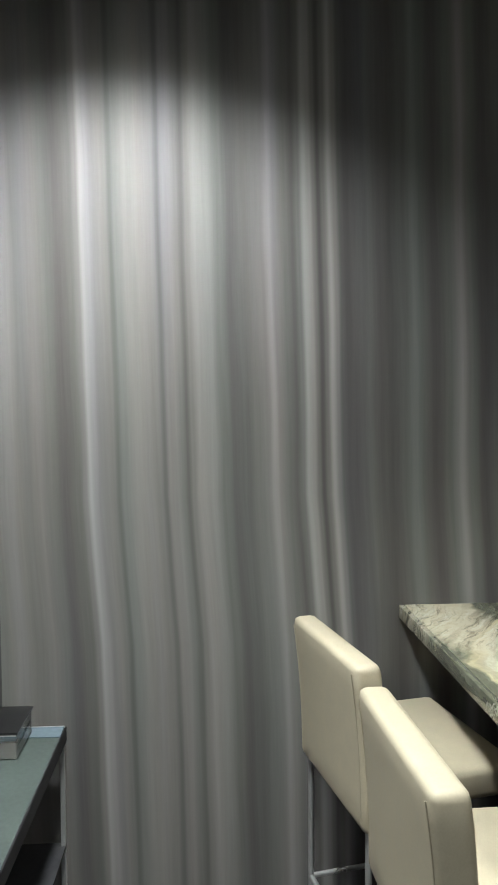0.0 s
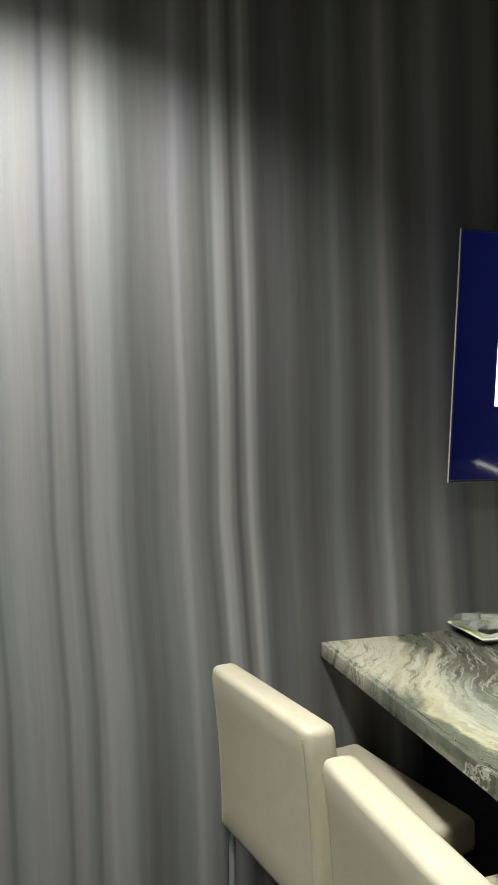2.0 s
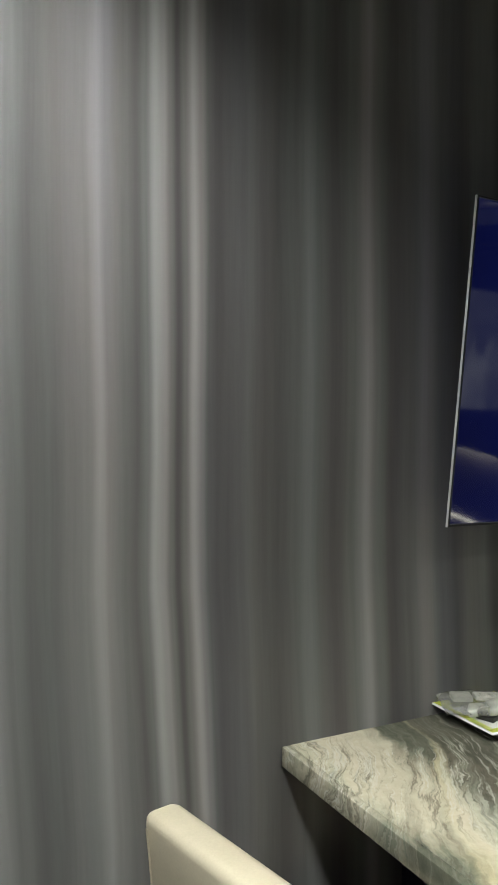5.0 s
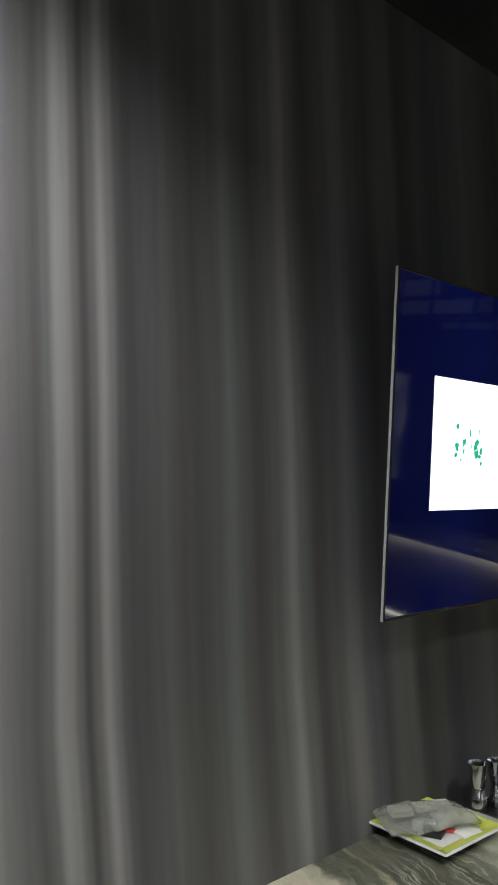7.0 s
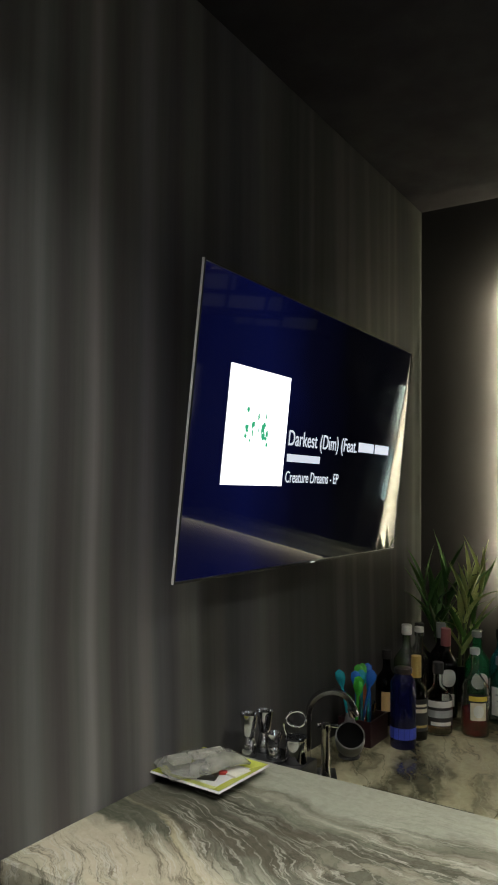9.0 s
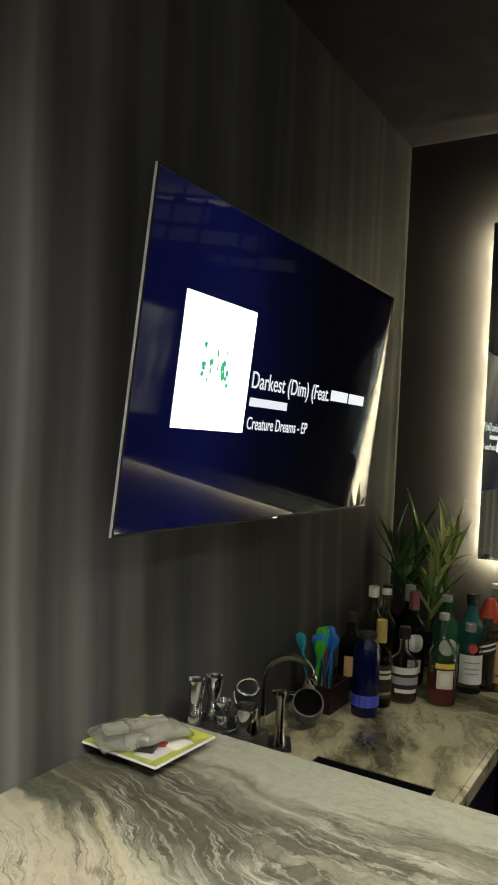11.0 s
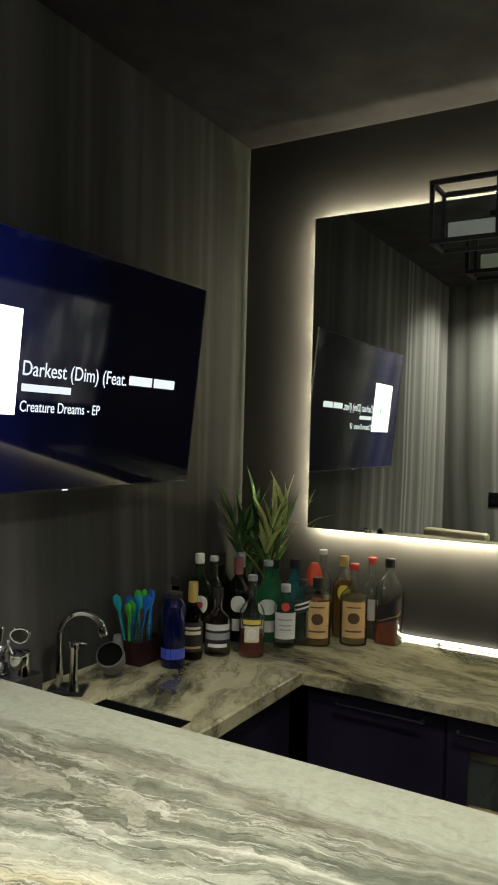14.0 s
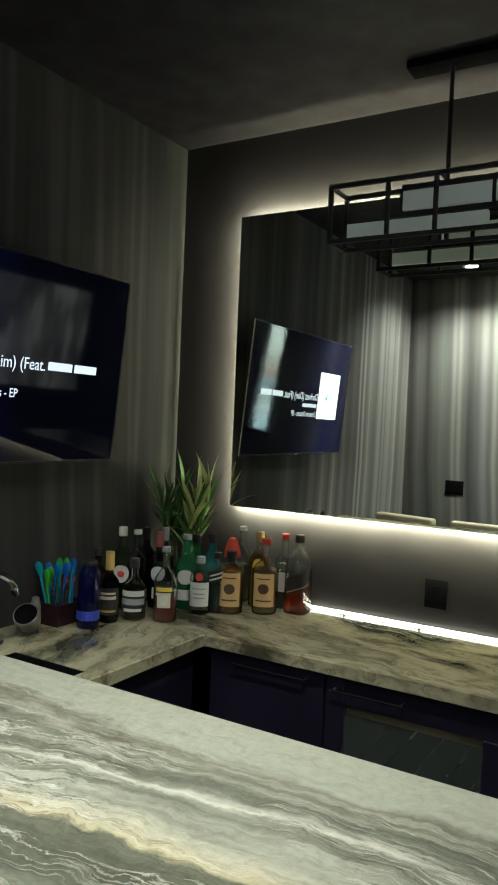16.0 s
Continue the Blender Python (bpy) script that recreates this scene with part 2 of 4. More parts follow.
    r2 = m.math("ADD", r2, m.math("MULTIPLY", m.math("SUBTRACT", m.noise(v, 9.0, 4).outputs["Fac"], 0.5), 2.2))
    c = m.mix(m.ramp(r2, [(0.25, 0.65), (1.0, 0.0)]), c, chip)
    gate = m.ramp(m.noise(v, 3.1, 3).outputs["Fac"], [(0.40, 0.1), (0.58, 1.0)])
    for fac, mid, width, amount, colour in ((flow(0.7, 6.0, 2.4, 7, 0.62), 0.48, 0.020, 0.70, (0.07, 0.068, 0.048)), (flow(0.6, 8.0, 2.9, 6, 0.6), 0.53, 0.022, 0.75, (0.62, 0.60, 0.50)),
                                            (flow(1.2, 5.0, 5.0, 8, 0.7), 0.50, 0.014, 0.55, (0.08, 0.075, 0.052))):
        c = m.mix(m.math("MULTIPLY", m.math("MULTIPLY", vein(fac, mid, width), gate), m.math("MULTIPLY", busy, amount)), c, colour)
    line = m.math("ADD", m.math("MULTIPLY", m.math("ADD", drift, 1.772), 10.0), 0.5)
    c = m.mix(m.math("MULTIPLY", vein(line, 0.5, 0.16), m.math("MULTIPLY", gate, 0.75)), c, (0.12, 0.105, 0.07))
    cross = m.noise(shifted(m, v, n1, 0.5), 1.9, 3)
    c = m.mix(m.math("MULTIPLY", vein(cross.outputs["Fac"], 0.5, 0.005), 0.16), c, (0.19, 0.18, 0.13))
    c = m.mix(0.45, c, m.ramp(m.noise(w, 50, 5, 0.7).outputs["Fac"], [(0.3, 0.30), (0.7, 0.70)]), "SOFT_LIGHT")
    m.set(color=c, rough=m.ramp(n2.outputs["Fac"], [(0.3, 0.08), (0.7, 0.18)]), spec=0.5)
    m.bump(n2.outputs["Fac"], 0.03, 0.001)
    return m.m


def marble(name, rot, seed, calm):
    """Polished stone in long flowing bands of cream, grey-green and near-black."""
    m = Mat(name)
    v = m.coords((1, 1, 1), rot=(0, 0, rot))
    sh = m.t.nodes.new("ShaderNodeVectorMath")
    sh.operation = "ADD"
    sh.inputs[1].default_value = (seed, seed * 0.7, 0)
    m.link(v, sh.inputs[0])
    v = sh.outputs[0]
    n1 = m.noise(v, 1.7, 5, 0.6)
    n2 = m.noise(v, 6.0, 5, 0.65)

    w = shifted(m, shifted(m, v, n1, 0.26), n2, 0.055)

    def stretched(x, y, scale, detail, rough=0.55):
        st = m.t.nodes.new("ShaderNodeMapping")
        st.inputs["Scale"].default_value = (x, y, 1.6)
        m.link(w, st.inputs["Vector"])
        return m.noise(st.outputs["Vector"], scale, detail, rough).outputs["Fac"]

    bands = stretched(0.42, 1.9, 2.3, 5, 0.5)
    base = m.ramp(bands, [
        (0.27, (0.075, 0.08, 0.055)), (0.37, (0.12, 0.125, 0.09)), (0.42, (0.30, 0.295, 0.22)), (0.46, (0.17, 0.172, 0.125)), (0.50, (0.24, 0.243, 0.18)),
        (0.535, (0.50, 0.48, 0.36)), (0.56, (0.40, 0.40, 0.31)), (0.60, (0.20, 0.202, 0.15)), (0.64, (0.55, 0.47, 0.29)), (0.68, (0.36, 0.36, 0.275)), (0.76, (0.46, 0.46, 0.36))])
    wash = stretched(0.3, 1.1, 1.3, 2)
    base = m.mix(m.ramp(wash, [(0.54, 0.0), (0.63, 0.75)]), base, (0.43, 0.44, 0.345))

    cloud = m.ramp(stretched(0.6, 1.7, 2.1, 5, 0.58), [(0.36, (0.05, 0.046, 0.033)), (0.40, (0.16, 0.15, 0.105)), (0.44, (0.36, 0.335, 0.245)), (0.49, (0.52, 0.485, 0.36)), (0.545, (0.43, 0.40, 0.295)), (0.585, (0.22, 0.205, 0.15)), (0.64, (0.42, 0.395, 0.29))])
    base = m.mix(calm, base, cloud)

    def vein(fac, mid, width):
        return m.ramp(fac, [(mid - width, 0.0), (mid, 1.0), (mid + width, 0.0)])

    v1, v2, v3 = stretched(0.8, 4.2, 2.0, 6, 0.6), stretched(1.0, 3.0, 3.2, 7, 0.66), stretched(0.5, 6.5, 2.6, 5, 0.55)
    gate = m.ramp(m.noise(v, 2.6, 3).outputs["Fac"], [(0.42, 0.15), (0.6, 1.0)])
    c = m.mix(m.math("MULTIPLY", m.math("MULTIPLY", vein(v3, 0.52, 0.035), gate), 0.75 - 0.6 * calm), base, (0.62, 0.60, 0.49))
    c = m.mix(m.math("MULTIPLY", vein(v1, 0.47, 0.020), 0.24 + 0.3 * calm), c, (0.05, 0.052, 0.036))
    c = m.mix(m.math("MULTIPLY", m.math("MULTIPLY", vein(v2, 0.5, 0.010), gate), 0.16), c, (0.06, 0.06, 0.042))
    c = m.mix(0.35, c, m.ramp(m.noise(w, 45, 5, 0.7).outputs["Fac"], [(0.3, 0.32), (0.7, 0.68)]), "SOFT_LIGHT")
    c = m.mix(1.0, c, (1.0, 0.975, 0.84), "MULTIPLY")
    m.set(color=c, rough=m.ramp(n2.outputs["Fac"], [(0.3, 0.08), (0.7, 0.18)]), spec=0.5)
    m.bump(n2.outputs["Fac"], 0.03, 0.001)
    return m.m


COVER_W = wall_covering("streaked_wall_covering", 1, (STREAKS_A, STREAKS_B, STREAKS_C_SHADED))
COVER_S = wall_covering("streaked_wall_covering_return", 0, (STREAKS_S,))
CHARCOAL = plain("charcoal_paint", (0.0115, 0.0098, 0.0106), 0.55, grain=90, bump=0.08)
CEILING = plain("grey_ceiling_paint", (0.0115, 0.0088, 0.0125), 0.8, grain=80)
FLOOR = plain("dark_floor", (0.05, 0.045, 0.045), 0.35, grain=20, vary=0.3)
MARBLE_BAR = bar_stone("bar_stone")
MARBLE_BACK = marble("counter_stone", 0.15, 5.3, 0.85)
MARBLE_LEFT = marble("return_stone", 1.2, 9.1, 0.85)
BLACK = plain("black_lacquer", (0.015, 0.012, 0.025), 0.35, vary=0.3)
BLACK_METAL = plain("black_metal", (0.009, 0.0085, 0.010), 0.55, 0.1)
BLACK_PLASTIC = plain("black_plastic", (0.012, 0.012, 0.013), 0.4)
LEATHER = plain("cream_leather", (0.50, 0.445, 0.325), 0.40, vary=0.09, grain=240, bump=0.12)
PIPING = plain("cream_piping", (0.46, 0.41, 0.30), 0.45)
CHROME = plain("chrome", (0.75, 0.75, 0.76), 0.10, 1.0, vary=0.05, bump=0)
SATIN = plain("satin_chrome", (0.72, 0.72, 0.72), 0.32, 0.75, vary=0.08)
STEEL = plain("brushed_steel", (0.5, 0.5, 0.5), 0.28, 1.0, vary=0.1)
SILVER = plain("silver_bezel", (0.75, 0.74, 0.72), 0.35, 0.3)
WHITE_PLASTIC = plain("white_plastic", (0.75, 0.75, 0.72), 0.4)
MIRROR = Mat("mirror_glass").set(color=(0.83, 0.86, 0.75), metal=1.0, rough=0.012).m
LED = glowing("led_tape", (1.0, 0.95, 0.64), 1250.0)
LED_EDGE = glowing("edge_tape", (1.0, 0.93, 0.74), 4.5)
LED_LOW = glowing("counter_led_tape", (1.0, 0.94, 0.74), 10.0)
LENS = glowing("spot_lens", (1.0, 0.97, 0.9), 26.0)
DIFFUSER = Mat("frosted_diffuser").set(color=(0.62, 0.66, 0.60), rough=0.5, emit=(0.85, 0.9, 0.82), power=0.06).m
CLEAR = glass("clear_glass", (0.95, 0.97, 0.95))

# ---------------------------------------------------------------- mesh helpers


def box(bm, lo, hi, bevel=0.0, seg=1, m=None):
    vs = [bm.verts.new((x, y, z)) for x in (lo[0], hi[0]) for y in (lo[1], hi[1]) for z in (lo[2], hi[2])]
    fs = [bm.faces.new([vs[i] for i in f]) for f in ((0, 1, 3, 2), (4, 6, 7, 5), (0, 4, 5, 1), (2, 3, 7, 6), (0, 2, 6, 4), (1, 5, 7, 3))]
    if m is not None:
        bmesh.ops.transform(bm, matrix=m, verts=vs)
    if bevel:
        edges = list({e for f in fs for e in f.edges})
        bmesh.ops.bevel(bm, geom=edges, offset=bevel, segments=seg, affect="EDGES", profile=0.5)
    return bm


def boxed(lo, hi, bevel=0.0, seg=1, m=None):
    return box(bmesh.new(), lo, hi, bevel, seg, m)


def lathe(profile, n=24, square=0.0, at=(0, 0, 0), bm=None, closed=True):
    """A turned body; square > 0 gives it a rounded square plan."""
    bm = bm or bmesh.new()
    rings = []
    for r, z in profile:
        ring = []
        for i in range(n):
            a = 2 * math.pi * i / n
            k = 1.0
            if square and r > 0.018:
                k = 1.0 / (abs(math.cos(a)) ** 6 + abs(math.sin(a)) ** 6) ** (1 / 6)
                k = 1 + (k - 1) * square
            ring.append(bm.verts.new((at[0] + r * k * math.cos(a), at[1] + r * k * math.sin(a), at[2] + z)))
        rings.append(ring)
    for a, b in zip(rings, rings[1:]):
        for i in range(n):
            bm.faces.new((a[i], a[(i + 1) % n], b[(i + 1) % n], b[i]))
    if closed:
        bm.faces.new(list(reversed(rings[0])))
        bm.faces.new(rings[-1])
    return bm


def tube(points, r, n=10, bm=None, taper=None):
    """A round bar along a line of points."""
    bm = bm or bmesh.new()
    pts = [Vector(p) for p in points]
    rings, last = [], Vector((0.37, 0.81, 0.45))
    for i, p in enumerate(pts):
        d = (pts[min(i + 1, len(pts) - 1)] - pts[max(i - 1, 0)]).normalized()
        u = (last - d * last.dot(d)).normalized()
        v = d.cross(u)
        last = u
        k = r * (taper[i] if taper else 1)
        rings.append([bm.verts.new(p + k * (math.cos(2 * math.pi * j / n) * u + math.sin(2 * math.pi * j / n) * v)) for j in range(n)])
    for a, b in zip(rings, rings[1:]):
        for j in range(n):
            bm.faces.new((a[j], a[(j + 1) % n], b[(j + 1) % n], b[j]))
    bm.faces.new(list(reversed(rings[0])))
    bm.faces.new(rings[-1])
    return bm


def finish(name, bm, material, smooth=35):
    bmesh.ops.recalc_face_normals(bm, faces=bm.faces)
    me = bpy.data.meshes.new(name)
    bm.to_mesh(me)
    bm.free()
    me.materials.append(material)
    if smooth:
        me.shade_smooth()
        me.set_sharp_from_angle(angle=radians(smooth))
    return me


def part(name, bm, material, parent=None, label="", smooth=35):
    ob = new(name, finish(name, bm, material, smooth))
    ob.parent = parent
    return tagged(ob, label) if label else ob


def thing(name, m, label, category, group="", kind=""):
    ob = new(name)
    ob.empty_display_size = 0.05
    ob.matrix_world = m
    return tagged(ob, label, category, group, kind)


def setting(name, bm, material, label, category, smooth=0):
    return tagged(part(name, bm, material, None, "", smooth), label, category, "", "structure")


# ---------------------------------------------------------------- large structure
T = 0.14
setting("floor", boxed((-T, SOUTH - 1.6, -0.1), (EAST + T, T, 0.0)), FLOOR, "dark smooth floor of the bar room", "floor")
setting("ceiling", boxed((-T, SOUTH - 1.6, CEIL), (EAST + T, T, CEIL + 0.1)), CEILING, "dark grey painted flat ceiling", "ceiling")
setting("wall_west", boxed((-T, SOUTH - T, 0), (0, T, CEIL)), COVER_W, "wall covered in grey cloth-like streaked covering, shade painted in towards the television", "wall")
setting("wall_north", boxed((0, 0, 0), (EAST, T, CEIL)), CHARCOAL, "plain dark charcoal painted wall", "wall")
setting("wall_east", boxed((EAST, SOUTH - T, 0), (EAST + T, T, CEIL)), CHARCOAL, "plain dark charcoal end wall", "wall")
# south wall with a narrow window to the daylight
WIN_L, WIN_R, WIN_B, WIN_T = 1.66, 1.92, 1.34, 2.52
bm = boxed((0, SOUTH - T, 0), (WIN_L, SOUTH, CEIL))
box(bm, (WIN_R, SOUTH - T, 0), (EAST, SOUTH, CEIL))
box(bm, (WIN_L, SOUTH - T, 0), (WIN_R, SOUTH, WIN_B))
box(bm, (WIN_L, SOUTH - T, WIN_T), (WIN_R, SOUTH, CEIL))
setting("wall_south", bm, COVER_S, "streaked grey covered wall with a narrow window", "wall")
win = tagged(new("window_1"), "narrow tall window in a thin black frame", "window", "", "structure")
for lo, hi in (((WIN_L, WIN_B), (WIN_L + 0.022, WIN_T)), ((WIN_R - 0.022, WIN_B), (WIN_R, WIN_T)), ((WIN_L + 0.022, WIN_B), (WIN_R - 0.022, WIN_B + 0.022)), ((WIN_L + 0.022, WIN_T - 0.022), (WIN_R - 0.022, WIN_T))):
    part("window_frame", boxed((lo[0], SOUTH - 0.10, lo[1]), (hi[0], SOUTH + 0.006, hi[1]), 0.002), BLACK, win)
pane = part("pane", boxed((WIN_L + 0.0221, SOUTH - 0.07, WIN_B + 0.0221), (WIN_R - 0.0221, SOUTH - 0.064, WIN_T - 0.0221)), glass("window_glass", (0.95, 0.98, 0.97)), win)
pane.visible_shadow = False
day = Mat("daylit_street")
layer = day.t.nodes.new("ShaderNodeSeparateXYZ")
day.link(day.coords(), layer.inputs[0])
height = day.math("ADD", layer.outputs[2], day.math("MULTIPLY", day.noise(day.coords((3, 1, 1)), 3.0, 3).outputs["Fac"], 0.25))
day.set(color=(0.0, 0.0, 0.0), rough=0.6, power=9.0, emit=day.ramp(day.math("MULTIPLY", day.math("SUBTRACT", height, 1.0), 1 / 1.9),
        [(0.0, (0.20, 0.32, 0.42)), (0.18, (0.50, 0.75, 0.90)), (0.34, (0.62, 0.74, 0.78)), (0.48, (0.28, 0.42, 0.50)), (0.56, (0.42, 0.34, 0.30)), (0.66, (0.60, 0.66, 0.66)), (0.80, (0.85, 0.97, 1.0))]))
setting("backdrop", boxed((WIN_L - 1.2, SOUTH - 1.5, 0.4), (WIN_R + 1.2, SOUTH - 1.48, CEIL + 0.6)), day.m, "pale daylight on the street outside", "backdrop")

# large lit picture on the end wall
art = thing("lit_picture", pose(EAST, -2.42, 1.84), "wide backlit picture of pale slanting strokes on grey", "picture")
print_mat = Mat("lit_print")
wash = print_mat.noise(print_mat.coords((1, 0.9, 0.9)), 1.6, 3)
slants = [print_mat.noise(print_mat.coords((1, 4.5, 0.8), rot=(radians(a), 0, 0)), 1.5, 2, 0.5, 0.4).outputs["Fac"] for a in (42, -48)]
strokes = print_mat.math("MAXIMUM", *[print_mat.ramp(q, [(0.56, 0.0), (0.66, 1.0)]) for q in slants])
tone = print_mat.math("ADD", print_mat.math("MULTIPLY", strokes, 0.75), print_mat.ramp(wash.outputs["Fac"], [(0.35, 0.12), (0.65, 0.55)]))
print_mat.set(color=(0.05, 0.05, 0.05), rough=0.4, emit=print_mat.mix(tone, (0.05, 0.05, 0.06), (0.95, 0.93, 0.95)), power=1.1)
part("print", boxed((-0.022, -1.14, -0.575), (-0.014, 1.14, 0.575)), print_mat.m, art, "glowing printed sheet")
for lo, hi in (((-1.16, -0.595), (-1.141, 0.595)), ((1.141, -0.595), (1.16, 0.595)), ((-1.141, -0.595), (1.141, -0.576)), ((-1.141, 0.576), (1.141, 0.595))):
    part("frame", boxed((-0.03, lo[0], lo[1]), (0, hi[0], hi[1]), 0.002), BLACK_METAL, art)

# ---------------------------------------------------------------- bar and counters
BAR_F, BAR_B, BAR_E = -2.337, -1.615, 2.95
SLAB = 0.045


ob = thing("bar_worktop", pose(0, 0, 0), "polished swirled grey and cream stone bar worktop", "worktop")
part("slab", boxed((0.002, BAR_F + 0.0205, BAR_Z - SLAB), (BAR_E, BAR_B, BAR_Z), 0.0015), MARBLE_BAR, ob)
part("front_edge", boxed((0.002, BAR_F, BAR_Z - SLAB), (BAR_E, BAR_F + 0.0203, BAR_Z), 0.003, 2), MARBLE_BAR, ob)
bar = thing("bar_counter", pose(0, 0, 0), "matt black panelled base under the bar top", "bar base")
for i in range(4):
    x = 0.004 + i * 0.735
    part("panel", boxed((x + 0.002, -1.99, 0.10), (x + 0.733, -1.97, BAR_Z - SLAB - 0.001), 0.002), BLACK, bar)
part("carcass", boxed((0.004, -1.97, 0.0), (BAR_E - 0.05, -1.64, BAR_Z - SLAB - 0.001)), BLACK, bar)
part("kickboard", boxed((0.004, -1.985, 0.0), (BAR_E - 0.05, -1.971, 0.098)), BLACK_METAL, bar)

def cut_plate(xs, ys, z0, z1, holes):
    """A flat slab over the grid xs, ys with some cells left out."""
    bm = bmesh.new()
    v = {(i, j, k): bm.verts.new((x, y, z)) for i, x in enumerate(xs) for j, y in enumerate(ys) for k, z in ((0, z0), (1, z1))}
    cells = {(i, j) for i in range(len(xs) - 1) for j in range(len(ys) - 1)} - set(holes)
    for i, j in cells:
        for k in (0, 1):
            bm.faces.new([v[p] for p in ((i, j, k), (i + 1, j, k), (i + 1, j + 1, k), (i, j + 1, k))])
        for n, p, q in (((i - 1, j), (i, j), (i, j + 1)), ((i + 1, j), (i + 1, j), (i + 1, j + 1)), ((i, j - 1), (i, j), (i + 1, j)), ((i, j + 1), (i, j + 1), (i + 1, j + 1))):
            if n not in cells:
                bm.faces.new([v[(*p, 0)], v[(*q, 0)], v[(*q, 1)], v[(*p, 1)]])
    bmesh.ops.delete(bm, geom=[w for w in bm.verts if not w.link_faces], context="VERTS")
    return bm


# return counter along the streaked wall, with an undermount sink
SX0, SX1, SY0, SY1 = 0.262, 0.590, -1.57, -1.240
ob = thing("side_worktop", pose(0, 0, 0), "swirled grey stone worktop with a cut-out for the sink", "worktop")
part("slab", cut_plate((0.002, SX0, SX1, 0.642), (-1.639, SY0, SY1, -0.66), COUNTER_Z - 0.02, COUNTER_Z, [(1, 1)]), MARBLE_LEFT, ob)
part("front_edge", boxed((0.6421, -1.639, COUNTER_Z - SLAB), (0.66, -0.6605, COUNTER_Z), 0.002), MARBLE_LEFT, ob)
ob = thing("back_worktop", pose(0, 0, 0), "swirled grey stone worktop below the lit mirror", "worktop")
part("slab", boxed((0.002, -0.6395, COUNTER_Z - SLAB), (BAR_E, -0.002, COUNTER_Z), 0.001), MARBLE_BACK, ob)
part("front_edge", boxed((0.002, -0.6595, COUNTER_Z - SLAB), (BAR_E, -0.6397, COUNTER_Z), 0.002), MARBLE_BACK, ob)

sink = thing("sink", pose(0, 0, COUNTER_Z - 0.02), "black undermount bar sink", "sink")
bm = boxed((SX0 + 0.001, SY0 + 0.001, -0.2), (SX1 - 0.001, SY1 - 0.001, -0.19))
for lo, hi in (((SX0 + 0.001, SY0 + 0.001, -0.19), (SX0 + 0.006, SY1 - 0.001, 0.018)), ((SX1 - 0.006, SY0 + 0.001, -0.19), (SX1 - 0.001, SY1 - 0.001, 0.018)),
               ((SX0 + 0.006, SY0 + 0.001, -0.19), (SX1 - 0.006, SY0 + 0.006, 0.018)), ((SX0 + 0.006, SY1 - 0.006, -0.19), (SX1 - 0.006, SY1 - 0.001, 0.018))):
    box(bm, lo, hi)
part("bowl", bm, plain("black_granite", (0.005, 0.005, 0.006), 0.8, spec=0.1), sink)
part("drain", lathe([(0.035, -0.189), (0.04, -0.186), (0.03, -0.184)], 20, at=((SX0 + SX1) / 2, (SY0 + SY1) / 2, 0)), STEEL, sink, "round steel drain")


def handle_bar(cab, a, b, out):
    """A black bar handle between a and b, standing off along out, with chrome ends."""
    a, b, out = Vector(a), Vector(b), Vector(out)
    h = part("handle", tube([a + out, b + out], 0.005, 8), plain("matt_black_bar", (0.006, 0.006, 0.008), 0.6, spec=0.2), cab)
    for p in (a, b):
        d = (b - a).normalized() * (1 if p == a else -1)
        part("handle_post", tube([p + d * 0.01, p + d * 0.01 + out], 0.0045, 8), STEEL, h, "steel handle post")


# base cabinets under the back worktop
FRONT = -0.62
for i, (x0, x1) in enumerate(((0.665, 1.155), (1.79, 2.37), (2.37, 2.93))):
    cab = thing("base_cabinet", pose(0, 0, 0), "black base cabinet with a slim bar handle", "cabinet", "base cabinets")
    part("body", boxed((x0 + 0.001, FRONT + 0.02, 0.1), (x1 - 0.001, -0.004, COUNTER_Z - SLAB - 0.002)), BLACK, cab)
    door = part("door", boxed((x0 + 0.002, FRONT, 0.105), (x1 - 0.002, FRONT + 0.019, COUNTER_Z - SLAB - 0.006), 0.002), BLACK, cab)
    handle_bar(door, (x0 + 0.12, FRONT, 0.825), (x1 - 0.06, FRONT, 0.825), (0, -0.03, 0))
    part("plinth", boxed((x0 + 0.002, FRONT + 0.06, 0.0), (x1 - 0.002, FRONT + 0.075, 0.098)), BLACK_METAL, cab)
for y0, y1 in ((-1.20, -0.67), (-1.635, -1.20)):
    cab = thing("base_cabinet", pose(0, 0, 0), "black base cabinet under the sink worktop", "cabinet", "base cabinets")
    part("body", boxed((0.004, y0 + 0.001, 0.1), (0.20 if y0 < -1.3 else 0.60, y1 - 0.001, COUNTER_Z - SLAB - 0.002)), BLACK, cab)
    part("door", boxed((0.602, y0 + 0.002, 0.105), (0.62, y1 - 0.002, COUNTER_Z - SLAB - 0.006), 0.002), BLACK, cab)
    part("plinth", boxed((0.54, y0 + 0.002, 0.0), (0.555, y1 - 0.002, 0.098)), BLACK_METAL, cab)

# wine fridge with a glass door
fr = thing("wine_fridge", pose(0, 0, 0), "black wine fridge with a glass door and wooden shelves", "wine fridge")
FX0, FX1 = 1.16, 1.785
bm = boxed((FX0, FRONT + 0.05, 0.1), (FX0 + 0.03, -0.004, 0.868))
box(bm, (FX1 - 0.03, FRONT + 0.05, 0.1), (FX1, -0.004, 0.868))
box(bm, (FX0 + 0.03, FRONT + 0.05, 0.1), (FX1 - 0.03, -0.004, 0.13))
box(bm, (FX0 + 0.03, FRONT + 0.05, 0.84), (FX1 - 0.03, -0.004, 0.868))
box(bm, (FX0 + 0.03, -0.04, 0.13), (FX1 - 0.03, -0.004, 0.84))
part("body", bm, BLACK, fr)
